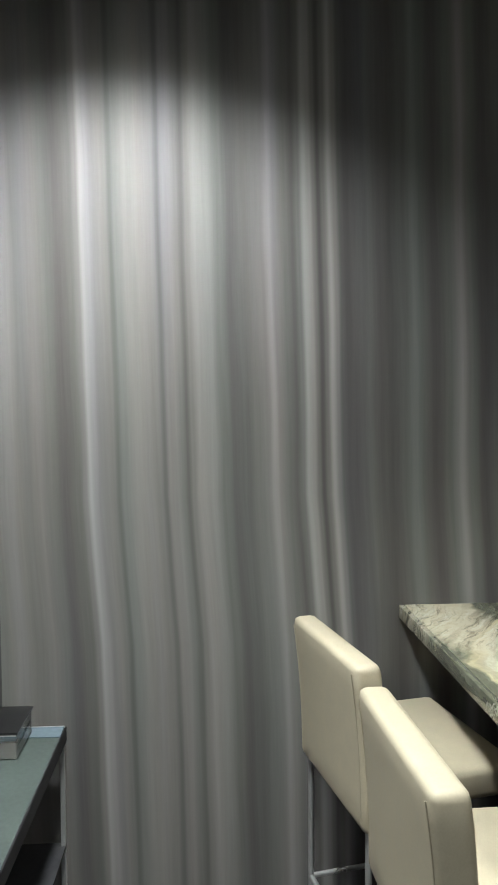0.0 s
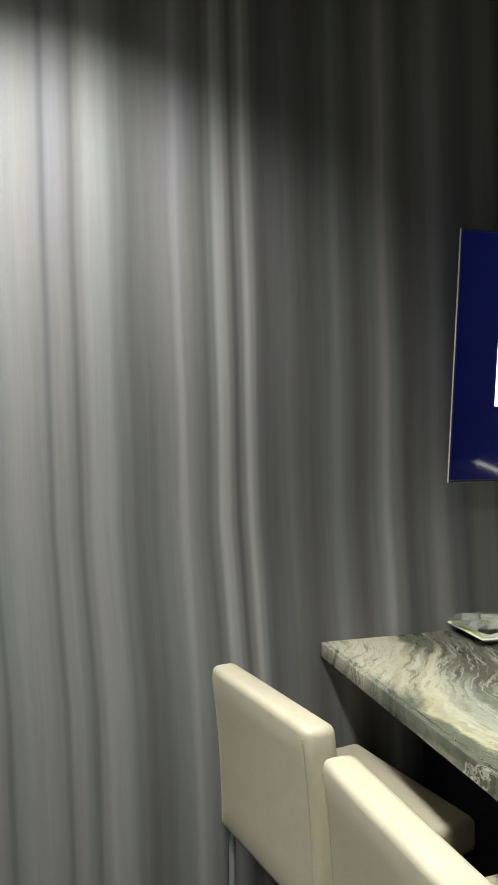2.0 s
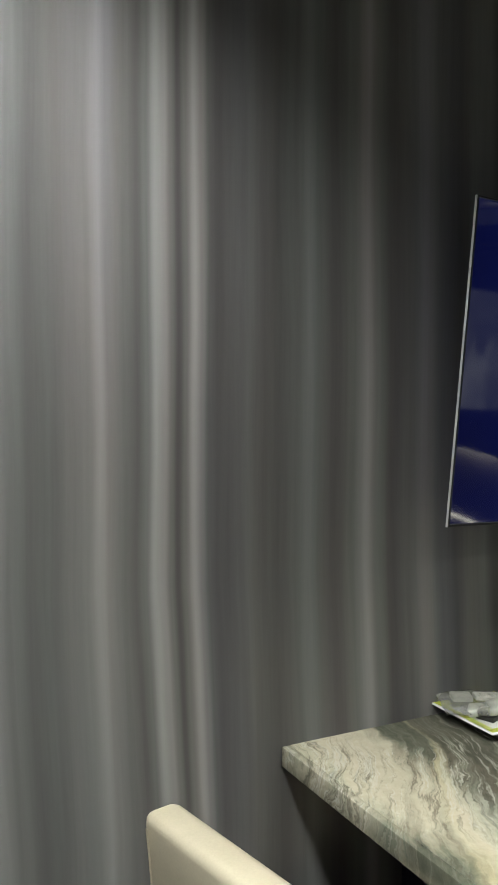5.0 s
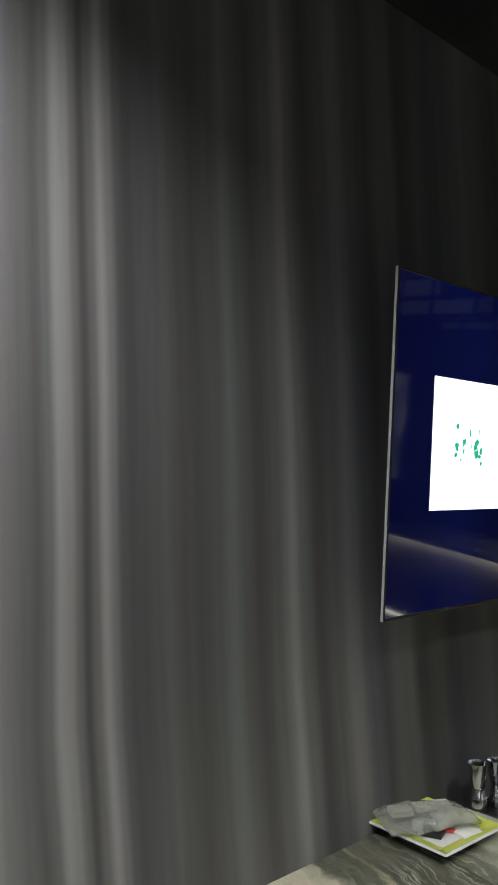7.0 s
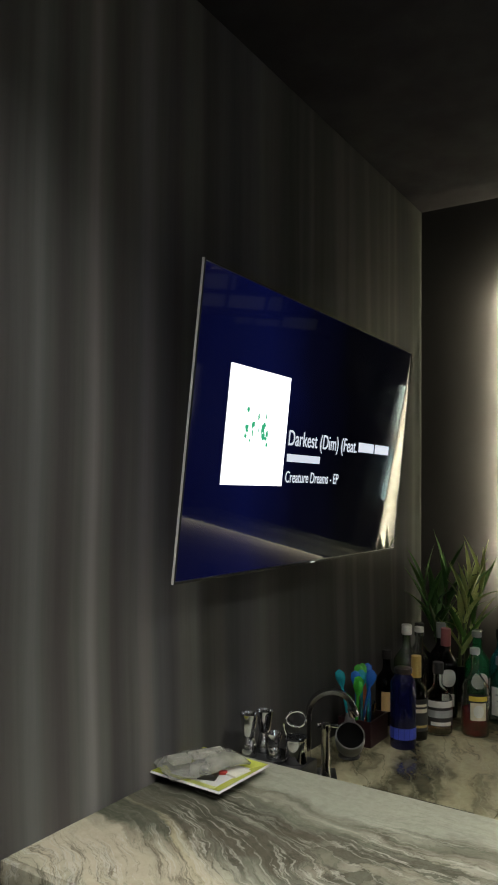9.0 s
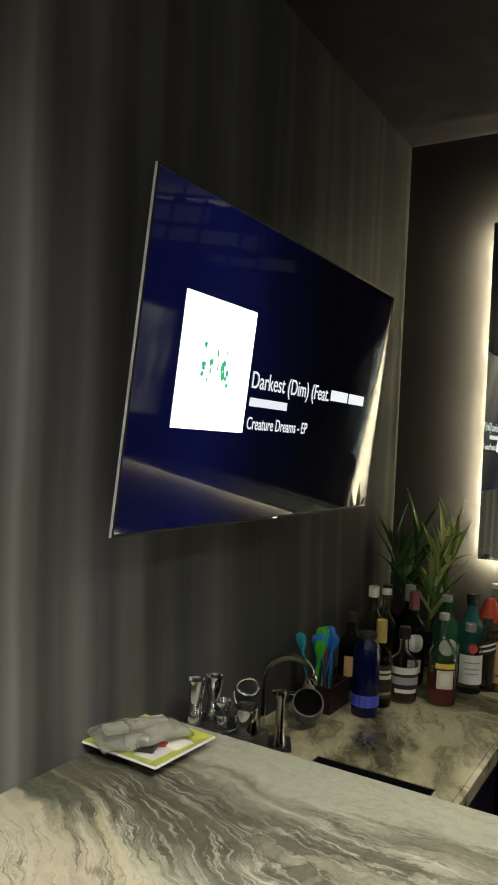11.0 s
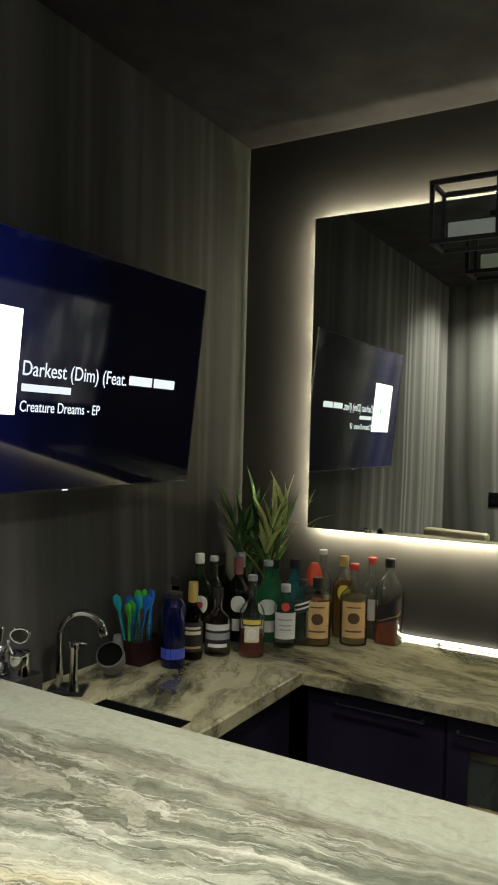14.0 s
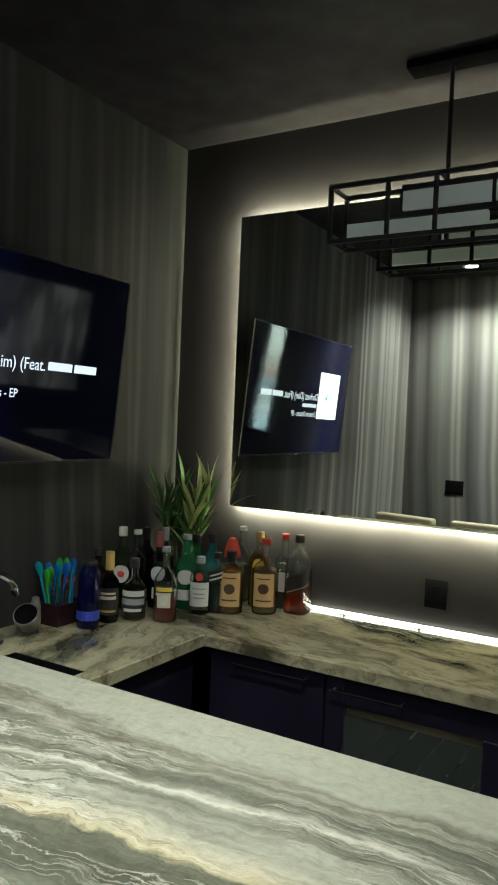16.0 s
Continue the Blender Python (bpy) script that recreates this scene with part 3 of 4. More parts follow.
door = part("door", boxed((FX0 + 0.003, FRONT, 0.105), (FX0 + 0.07, FRONT + 0.045, 0.866), 0.002), BLACK, fr)
part("door_rail", boxed((FX0 + 0.07, FRONT, 0.76), (FX1 - 0.003, FRONT + 0.045, 0.866), 0.002), BLACK, fr)
part("door_rail", boxed((FX0 + 0.07, FRONT, 0.105), (FX1 - 0.07, FRONT + 0.045, 0.17), 0.002), BLACK, fr)
part("door_stile", boxed((FX1 - 0.07, FRONT, 0.105), (FX1 - 0.003, FRONT + 0.045, 0.76), 0.002), BLACK, fr)
fridge_pane = part("pane", boxed((FX0 + 0.071, FRONT + 0.015, 0.171), (FX1 - 0.071, FRONT + 0.021, 0.759)), Mat("fridge_glass").set(color=(0.55, 0.62, 0.56), rough=0.04, trans=0.95, ior=1.45).m, fr, "dark tinted glass pane")
fridge_pane.visible_shadow = False
handle_bar(door, (FX0 + 0.03, FRONT, 0.815), (FX0 + 0.30, FRONT, 0.815), (0, -0.03, 0))
WOOD = plain("shelf_wood", (0.46, 0.29, 0.14), 0.5, grain=40, vary=0.3)
for z in (0.712, 0.52, 0.34):
    part("shelf", boxed((FX0 + 0.035, FRONT + 0.055, z), (FX1 - 0.035, FRONT + 0.075, z + 0.035), 0.002), WOOD, fr, "pale wooden shelf front")
    for k in range(5):
        part("shelf_rod", tube([(FX0 + 0.08 + k * 0.11, FRONT + 0.075, z + 0.01), (FX0 + 0.08 + k * 0.11, -0.05, z + 0.01)], 0.004, 6), STEEL, fr)

# ---------------------------------------------------------------- backlit mirror
MX0, MX1, MZ0, MZ1 = 0.391, 2.60, 1.35, 2.70
mir = thing("backlit_mirror", pose(0, 0, 0), "large frameless mirror with warm light glowing behind it", "mirror")
part("glass", boxed((MX0, MIRROR_Y, MZ0), (MX1, MIRROR_Y + 0.006, MZ1), 0.001), MIRROR, mir, "silvered mirror glass")
bm = boxed((MX0 + 0.07, MIRROR_Y + 0.0065, MZ0 + 0.07), (MX1 - 0.07, -0.001, MZ1 - 0.15))
part("backing", bm, BLACK_METAL, mir)
e, y0, y1 = 0.012, -0.050, -0.048
for lo, hi in (((MX0 + e, y0, MZ0 + e), (MX0 + e + 0.014, y1, MZ1 - e)), ((MX1 - e - 0.014, y0, MZ0 + e), (MX1 - e, y1, MZ1 - e)),
               ((MX0 + 0.03, y0, MZ0 + e), (MX1 - 0.03, y1, MZ0 + e + 0.014)), ((MX0 + 0.03, y0, MZ1 - e - 0.014), (MX1 - 0.03, y1, MZ1 - e))):
    bm = bmesh.new()
    bm.faces.new([bm.verts.new(p) for p in ((lo[0], y1, lo[2]), (lo[0], y1, hi[2]), (hi[0], y1, hi[2]), (hi[0], y1, lo[2]))])
    part("led_strip", bm, LED, mir, "warm white light tape facing the wall", 0)
    part("mounting_rail", boxed((lo[0] - 0.001, MIRROR_Y + 0.0062, lo[2] - 0.001), (hi[0] + 0.001, y1 - 0.0005, hi[2] + 0.001)), BLACK_METAL, mir)

bm = bmesh.new()
bm.faces.new([bm.verts.new(p) for p in ((MX0 + 0.03, -0.014, 2.57), (MX1 - 0.03, -0.014, 2.57), (MX1 - 0.03, -0.004, 2.57), (MX0 + 0.03, -0.004, 2.57))])
part("top_strip", bm, glowing("top_tape", (1.0, 0.92, 0.60), 200.0), mir, "warm white light tape facing the ceiling", 0)
for x, sx in ((MX0 + e - 0.0014, -1), (MX1 - e + 0.0014, 1)):
    bm = bmesh.new()
    q = [bm.verts.new(p) for p in ((x, -0.078, MZ0 + 0.02), (x, -0.078, MZ1 - 0.02), (x, -0.055, MZ1 - 0.02), (x, -0.055, MZ0 + 0.02))]
    bm.faces.new(q if sx > 0 else q[::-1])
    part("edge_strip", bm, LED_EDGE, mir, "warm white light tape facing sideways", 0)

strip = thing("led_channel", pose(0, 0, COUNTER_Z), "glowing light channel along the back of the worktop", "light strip")
part("channel", boxed((0.80, -0.026, 0.0), (2.9, -0.003, 0.002)), SILVER, strip)
part("led_strip", boxed((0.80, -0.0250, 0.0021), (2.9, -0.0035, 0.012)), LED_LOW, strip)
for x in (0.96, 1.30, 1.64, 1.98):
    part("clip", boxed((x, -0.0275, 0.0), (x + 0.012, -0.002, 0.011), 0.002), WHITE_PLASTIC, strip)


PLATE_BLACK = plain("matt_black_plastic", (0.005, 0.005, 0.006), 0.9, spec=0.04)


def wall_plate(name, m, w, h, label, gangs):
    p = thing(name, m, label, "socket")
    part("plate", boxed((-w / 2, -0.006, -h / 2), (w / 2, 0, h / 2), 0.002, 2), PLATE_BLACK, p)
    for i in range(gangs):
        cx = (i - (gangs - 1) / 2) * 0.046
        part("insert", boxed((cx - 0.017, -0.009, -0.034), (cx + 0.017, -0.0062, 0.034), 0.0015), PLATE_BLACK, p)
    return p


wall_plate("wall_socket", pose(1.362, 0, 1.066), 0.092, 0.12, "black double power socket plate", 1)
wall_plate("light_switch", pose(0.47, SOUTH, 1.245, 0, 0, 180), 0.16, 0.125, "black triple light switch plate", 3)

# ---------------------------------------------------------------- television
TV_W, TV_H = 1.347, 0.757
tv = thing("television", Matrix.Translation((0.1435, -1.2865, 1.934)) @ pose(0, 0, 0, 0, 0, 90 - 0.08) @ pose(0, 0, 0, 5.4), "large flat television showing a song title, tilted on the wall", "television")
# local: x along the screen, y into the wall, z up the screen
part("body", boxed((-TV_W / 2 + 0.05, 0.0105, -TV_H / 2 + 0.03), (TV_W / 2 - 0.05, 0.03, TV_H / 2 - 0.03), 0.008, 2), BLACK_PLASTIC, tv)
part("rear_cover", boxed((-0.45, 0.0305, -0.30), (0.45, 0.052, 0.12), 0.01, 2), BLACK_PLASTIC, tv)
b = 0.004


def ring_frame(y0, y1, out, inn_b):
    bm = boxed((-TV_W / 2 - out, y0, -TV_H / 2 - out), (-TV_W / 2 + b, y1, TV_H / 2 + out), 0.0006)
    box(bm, (TV_W / 2 - b, y0, -TV_H / 2 - out), (TV_W / 2 + out, y1, TV_H / 2 + out), 0.0006)
    box(bm, (-TV_W / 2 + b, y0, TV_H / 2 - b), (TV_W / 2 - b, y1, TV_H / 2 + out), 0.0006)
    box(bm, (-TV_W / 2 + b, y0, -TV_H / 2 - out), (TV_W / 2 - b, y1, -TV_H / 2 + inn_b), 0.0006)
    return bm


part("bezel", ring_frame(-0.002, 0.0008, 0.0, 0.006), BLACK_PLASTIC, tv, "thin black front edge")
part("side_band", ring_frame(0.001, 0.0075, 0.0008, 0.006), SILVER, tv, "thin silver metal side band")


def screen_material():
    m = Mat("screen")
    c = m.t.nodes.new("ShaderNodeTexCoord")
    sep = m.t.nodes.new("ShaderNodeSeparateXYZ")
    m.link(c.outputs["Object"], sep.inputs[0])
    x = m.math("ADD", m.math("MULTIPLY", sep.outputs[0], 1 / TV_W), 0.5)
    n = m.noise(m.coords((1.5, 1, 1.5)), 2.0, 2)
    x = m.math("ADD", x, m.math("MULTIPLY", m.math("SUBTRACT", n.outputs["Fac"], 0.5), 0.25))
    m.set(color=(0.004, 0.004, 0.006), rough=0.05, spec=0.5, emit=m.ramp(x, [(0.0, (0.002, 0.003, 0.028)), (0.2, (0.003, 0.005, 0.048)), (0.42, (0.0014, 0.0018, 0.012)), (0.62, (0.0007, 0.0008, 0.0025))]), power=1.0)
    return m.m


screen = part("screen", boxed((-TV_W / 2 + b + 0.001, 0.0, -TV_H / 2 + 0.007), (TV_W / 2 - b - 0.001, 0.0055, TV_H / 2 - b - 0.001)), screen_material(), tv, "glossy screen with a deep blue picture")
U0, V0 = -TV_W / 2, -TV_H / 2
SCREEN_WHITE = glowing("screen_white", (0.93, 0.97, 1.0), 2.6)
SCREEN_TEXT = glowing("screen_text", (0.80, 0.88, 1.0), 1.2)
SCREEN_GREEN = glowing("screen_green", (0.05, 0.62, 0.30), 1.0)
part("picture", boxed((U0 + 0.145, -0.0012, V0 + 0.233), (U0 + 0.445, -0.0004, V0 + 0.537)), SCREEN_WHITE, screen, "white square cover picture")
rnd = random.Random(4)
for i in range(18):
    bm = bmesh.new()
    cx, cz = U0 + 0.29 + rnd.uniform(-0.06, 0.06), V0 + 0.385 + rnd.uniform(-0.045, 0.05)
    w, h = rnd.uniform(0.003, 0.012), rnd.uniform(0.004, 0.017)
    k = rnd.randint(5, 7)
    f = [bm.verts.new((cx + w * rnd.uniform(0.5, 1) * math.cos(6.283 * j / k), -0.0018, cz + h * rnd.uniform(0.5, 1) * math.sin(6.283 * j / k))) for j in range(k)]
    bm.faces.new(f)
    part("scribble", bm, SCREEN_GREEN, screen, "", 0)


def lettering(text, x, z, size, parent, material, depth=-0.0015, width=None):
    cu = bpy.data.curves.new("caption", "FONT")
    cu.body, cu.size, cu.extrude, cu.offset = text, size, 0.0002, 0.0003
    ob = new("caption", cu)
    dg = bpy.context.evaluated_depsgraph_get()
    me = bpy.data.meshes.new_from_object(ob.evaluated_get(dg))
    bpy.data.objects.remove(ob)
    me.materials.clear()
    me.materials.append(material)
    xs = [v.co.x for v in me.vertices]
    k = width / (max(xs) - min(xs)) if width else 1.0
    me.transform(Matrix.Translation((x - min(xs) * k, depth, z)) @ Matrix.Rotation(radians(90), 4, "X") @ Matrix.Diagonal((k, 1, 1, 1)))
    ob = new("caption", me)
    ob.parent = parent
    return ob


TX = U0 + 0.462
lettering("Darkest (Dim) (Feat.", TX, V0 + 0.350, 0.062, screen, SCREEN_TEXT, width=0.46)
lettering("Creature Dreams - EP", TX, V0 + 0.244, 0.046, screen, SCREEN_TEXT, width=0.34)
for x0, x1, z, h in ((TX + 0.475, TX + 0.60, 0.350, 0.036), (TX + 0.612, TX + 0.735, 0.350, 0.036), (TX, TX + 0.20, 0.299, 0.026)):
    part("caption_bar", boxed((x0, -0.0016, V0 + z + 0.004), (x1, -0.0008, V0 + z + h)), SCREEN_TEXT, screen)
part("standby_light", boxed((-0.012, -0.0045, -TV_H / 2 + 0.0015), (0.012, -0.0032, -TV_H / 2 + 0.0045)), glowing("standby", (1, 1, 1), 1.5), tv)
part("wall_bracket", boxed((-0.22, 0.053, -0.16), (0.22, 0.075, 0.10), 0.002), BLACK_METAL, tv)
part("bracket_arm", boxed((-0.05, 0.0751, -0.07), (0.05, 0.128, 0.04), 0.002), BLACK_METAL, tv)

# ---------------------------------------------------------------- bar stools


def bar_stool(m, label):
    """Local: the back's outer face lies at y = 0, the seat reaches towards +y, z from the floor."""
    s = thing("bar_stool", m, label, "bar stool", "bar stools")
    w, d = 0.50, 0.475
    part("seat", boxed((-w / 2, 0.06, 0.685), (w / 2, d, 0.775), 0.022, 3), LEATHER, s)
    bm = bmesh.new()
    # slightly curved back
    box(bm, (-w / 2, 0.0, 0.635), (w / 2, 0.078, 1.085), 0.022, 4)
    bmesh.ops.subdivide_edges(bm, edges=[e for e in bm.edges if abs(e.verts[0].co.z - e.verts[1].co.z) > 0.2], cuts=6)
    for v in bm.verts:
        z = (v.co.z - 0.635) / 0.447
        v.co.y += -0.028 * z * z + 0.010
    part("backrest", bm, LEATHER, s)
    for x in (-w / 2 + 0.022, w / 2 - 0.022):
        part("seam", tube([(x, 0.0095 - 0.028 * (k / 8) ** 2, 0.66 + 0.40 * k / 8) for k in range(9)], 0.0016, 6), PIPING, s)
    for x in (-w / 2 + 0.03, w / 2 - 0.03):
        for y in (0.035, d - 0.035):
            leg = part("leg", tube([(x, y, 0.70), (x, y, 0.012)], 0.009, 10), SATIN, s, "slim chrome leg")
            part("foot_cap", lathe([(0.011, 0.0), (0.012, 0.012)], 12, at=(x, y, 0)), BLACK_PLASTIC, leg)
    for a, b2 in (((-1, 0), (1, 0)), ((-1, 1), (1, 1)), ((-1, 0), (-1, 1)), ((1, 0), (1, 1))):
        p = [((w / 2 - 0.03) * q[0], 0.035 if q[1] == 0 else d - 0.035, 0.24) for q in (a, b2)]
        part("footrest_bar", tube(p, 0.008, 10), SATIN, s)
    return s


bar_stool(pose(0.395, -2.652, 0, 0, 0, 12), "cream leather bar stool on chrome legs, turned a little")
bar_stool(pose(1.005, -2.606, 0, 0, 0, 3), "cream leather bar stool on chrome legs, square to the bar")

# ---------------------------------------------------------------- glass console by the south wall
con = thing("console_table", pose(0, 0, 0), "low black glass console with a metal edge", "console table")
CX0, CX1, CY0, CY1, CZ = 0.06, 1.30, SOUTH + 0.01, -3.462, 0.70
part("top", boxed((CX0, CY0, CZ - 0.012), (CX1, CY1, CZ), 0.001), plain("black_glass", (0.085, 0.105, 0.098), 0.08, bump=0), con, "dark reflective glass top")
part("edge_trim", boxed((CX0 - 0.004, CY0, CZ - 0.014), (CX0, CY1, CZ + 0.004)), SATIN, con, "pale metal edge")
part("back_strip", boxed((CX0 + 0.0005, CY0 + 0.001, CZ + 0.0005), (CX0 + 0.075, CY1 - 0.001, CZ + 0.003)), plain("blue_grey_glass", (0.16, 0.21, 0.25), 0.12, bump=0), con, "blue-grey strip along the end")
part("edge_trim", boxed((CX0 - 0.004, CY1, CZ - 0.045), (CX1, CY1 + 0.005, CZ + 0.001)), BLACK_METAL, con)
part("shelf", boxed((CX0, CY0, 0.30), (CX1, CY1, 0.312), 0.001), plain("smoked_glass", (0.05, 0.05, 0.055), 0.1, bump=0), con)
for x in (CX0, CX1 - 0.02):
    for y in (CY0, CY1 - 0.015):
        part("leg", boxed((x, y, 0), (x + 0.02, y + 0.015, CZ - 0.015), 0.001), SATIN, con)
box_ = thing("media_box", pose(0.19, SOUTH + 0.07, CZ), "slim black media box on a clear glass riser", "media box")
part("case", boxed((-0.10, -0.055, 0.081), (0.10, 0.055, 0.088), 0.002, 2), BLACK_PLASTIC, box_)
part("riser", boxed((-0.09, -0.05, 0.0032), (0.09, 0.05, 0.0808), 0.002), CLEAR, box_, "clear glass riser")

# ---------------------------------------------------------------- downlights


for lx, ly in DOWNLIGHTS:
    dl = thing("downlight", pose(lx, ly, CEIL), "round flat white ceiling downlight, lit, in a partly added set", "downlight", "downlights")
    part("trim_ring", lathe([(0.075, -0.0005), (0.078, -0.008), (0.056, -0.010), (0.054, -0.004)], 32), WHITE_PLASTIC, dl)
    part("lens", lathe([(0.054, -0.002), (0.05, -0.005)], 28), LENS, dl)

# ---------------------------------------------------------------- pendant lamp of black frames
pen = thing("pendant_lamp", pose(0, 0, 0), "linear pendant of black metal frames with pale diffusers", "pendant lamp")
PY0, PY1, PZ0, PZ1, PX0, PX1 = -0.425, -0.275, 2.45, 2.66, 1.005, 2.30


def bars(pairs, t, name="frame_bar"):
    for a, c in pairs:
        lo = [min(p, q) - t / 2 for p, q in zip(a, c)]
        hi = [max(p, q) + t / 2 for p, q in zip(a, c)]
        part(name, boxed(lo, hi, 0.001), BLACK_METAL, pen)


rails = [((PX0, y, z), (PX1, y, z)) for y in (PY0, PY1) for z in (PZ0, PZ1)]
bars(rails, 0.016)
for x in (PX0, 1.235, 1.415, 1.90, PX1):
    bars([((x, y, PZ0 + 0.017), (x, y, PZ1 - 0.017)) for y in (PY0, PY1)], 0.015)
for x in (PX0, 1.66, PX1):
    bars([((x, PY0 + 0.017, z), (x, PY1 - 0.017, z)) for z in (PZ0, PZ1)], 0.014)
IY = -0.345
bars([((1.20, IY, 2.548), (1.60, IY, 2.548)), ((1.27, IY, 2.648), (2.15, IY, 2.648))], 0.018, "inner_bar")
bars([((1.60, IY, 2.566), (1.60, IY, 2.63)), ((2.15, IY, 2.566), (2.15, IY, 2.63))], 0.014, "inner_bar")
part("diffuser", boxed((1.045, IY - 0.012, 2.475), (1.585, IY + 0.012, 2.532), 0.003), DIFFUSER, pen, "pale frosted diffuser")
part("diffuser", boxed((1.265, IY - 0.006, 2.562), (2.14, IY + 0.010, 2.636), 0.003), DIFFUSER, pen, "pale frosted diffuser")
for x in (1.43, 2.05):
    part("rod", tube([(x, -0.345, PZ1 - 0.01), (x, -0.345, CEIL - 0.03)], 0.008, 10), BLACK_METAL, pen)
bars([((1.43, PY0, PZ1), (1.43, PY1, PZ1)), ((2.05, PY0, PZ1), (2.05, PY1, PZ1))], 0.013, "cross_bar")
part("canopy", boxed((1.27, -0.395, CEIL - 0.032), (2.2, -0.295, CEIL), 0.006, 2), PLATE_BLACK, pen)

# ---------------------------------------------------------------- things on the bar: plate, bag, bar tools
YELLOW = plain("yellow_green_glaze", (0.62, 0.66, 0.12), 0.25, vary=0.05)
PORCELAIN = plain("white_porcelain", (0.78, 0.78, 0.74), 0.2, vary=0.04)
plate = thing("square_plate", pose(0.106, -1.798, BAR_Z, 0, 0, -2), "square white plate with a yellow-green rim", "plate")
s_ = 0.105
bm = bmesh.new()
rings = [[(-k, -k, z), (k, -k, z), (k, k, z), (-k, k, z)] for k, z in ((0.055, 0.0), (s_ - 0.006, 0.022), (s_, 0.026), (s_ - 0.003, 0.030))]
vr = [[bm.verts.new(p) for p in r] for r in rings]
for a, c in zip(vr, vr[1:]):
    for i in range(4):
        bm.faces.new((a[i], a[(i + 1) % 4], c[(i + 1) % 4], c[i]))
bm.faces.new(vr[0][::-1])
part("body", bm, PORCELAIN, plate)
bm = bmesh.new()
rings = [[(-k, -k, z), (k, -k, z), (k, k, z), (-k, k, z)] for k, z in ((s_ - 0.0035, 0.0302), (0.070, 0.0225))]
vr = [[bm.verts.new(p) for p in r] for r in rings]
for i in range(4):
    bm.faces.new((vr[0][i], vr[0][(i + 1) % 4], vr[1][(i + 1) % 4], vr[1][i]))
part("rim", bm, YELLOW, plate, "yellow-green glazed rim", 0)
part("well", boxed((-0.0695, -0.0695, 0.015), (0.0695, 0.0695, 0.0222)), PORCELAIN, plate)


def crumple(bm, amount, scale, seed):
    for v in bm.verts:
        p = v.co * scale + Vector((seed, seed * 1.7, 0))
        v.co += amount * Vector((noise.noise(p), noise.noise(p + Vector((9, 0, 0))), noise.noise(p + Vector((0, 9, 0))) * 1.2))


PLASTIC_FILM = Mat("clear_plastic_film")
nz = PLASTIC_FILM.noise(PLASTIC_FILM.coords(), 16, 3, 0.5)
PLASTIC_FILM.set(color=PLASTIC_FILM.ramp(nz.outputs["Fac"], [(0.35, (0.34, 0.34, 0.30)), (0.65, (0.52, 0.52, 0.46))]), rough=0.12, spec=0.8)
PLASTIC_FILM.bump(nz.outputs["Fac"], 0.4, 0.005)
PLASTIC_FILM.link(PLASTIC_FILM.ramp(nz.outputs["Fac"], [(0.35, 0.38), (0.65, 0.62)]), PLASTIC_FILM.b.inputs["Alpha"])
bag = thing("plastic_bag", pose(0.088, -1.812, BAR_Z + 0.033, 0, 0, 62), "crumpled clear plastic bag lying over the plate", "plastic bag")
bm = bmesh.new()
nu, nv = 26, 16
top, bot = [], []
for i in range(nu + 1):
    for j in range(nv + 1):
        u, v = i / nu * 2 - 1, j / nv * 2 - 1
        h = max(0.0, (1 - abs(u) ** 2.5) * (1 - abs(v) ** 2.5)) ** 0.6
        top.append(bm.verts.new((0.108 * u, 0.058 * v * (1 - 0.12 * u), 0.026 * h + 0.008)))
for i in range(nu + 1):
    for j in range(nv + 1):
        u, v = i / nu * 2 - 1, j / nv * 2 - 1
        bot.append(bm.verts.new((0.106 * u, 0.056 * v * (1 - 0.12 * u), 0.002)))
for vs, flip in ((top, False), (bot, True)):
    for i in range(nu):
        for j in range(nv):
            q = [vs[i * (nv + 1) + j], vs[(i + 1) * (nv + 1) + j], vs[(i + 1) * (nv + 1) + j + 1], vs[i * (nv + 1) + j + 1]]
            bm.faces.new(q[::-1] if flip else q)
edge = [i * (nv + 1) for i in range(nu + 1)] + [nu * (nv + 1) + j for j in range(1, nv + 1)] + [i * (nv + 1) + nv for i in range(nu - 1, -1, -1)] + [j for j in range(nv - 1, 0, -1)]
for a, c in zip(edge, edge[1:] + edge[:1]):
    bm.faces.new((top[a], bot[a], bot[c], top[c]))
crumple(bm, 0.010, 12, 3.0)
crumple(bm, 0.0015, 60, 5.0)
for v in bm.verts:
    v.co.z = max(v.co.z, 0.0)
part("film", bm, PLASTIC_FILM.m, bag, "", 60)
for i, (x, y, w, d, h, c) in enumerate(((0.03, 0.03, 0.09, 0.035, 0.012, (0.72, 0.70, 0.62)), (-0.05, 0.02, 0.05, 0.04, 0.014, (0.6, 0.6, 0.52)))):
    part("wrapped_pack", boxed((x - w / 2, y - d / 2, 0.012), (x + w / 2, y + d / 2, 0.012 + h), 0.003, 2), plain("pack_paper", c, 0.5), bag)
for nm, lab, pos, size, col, cat in (("napkin", "folded white paper napkin on the plate", (0.165, -1.775, -10), (0.05, 0.055, 0.006), (0.8, 0.78, 0.7), "napkin"),
                                     ("black_pouch", "small black pouch on the plate", (0.125, -1.835, 20), (0.045, 0.04, 0.012), (0.015, 0.013, 0.013), "pouch"),
                                     ("red_packet", "small red packet on the plate", (0.142, -1.80, 35), (0.025, 0.014, 0.008), (0.5, 0.05, 0.04), "packet")):
    o = thing(nm, pose(pos[0], pos[1], BAR_Z + 0.0224, 0, 0, pos[2]), lab, cat)
    bm = boxed((-size[0] / 2, -size[1] / 2, 0), (size[0] / 2, size[1] / 2, size[2]), 0.002, 2)
    part("body", bm, plain(nm + "_surface", col, 0.5), o)

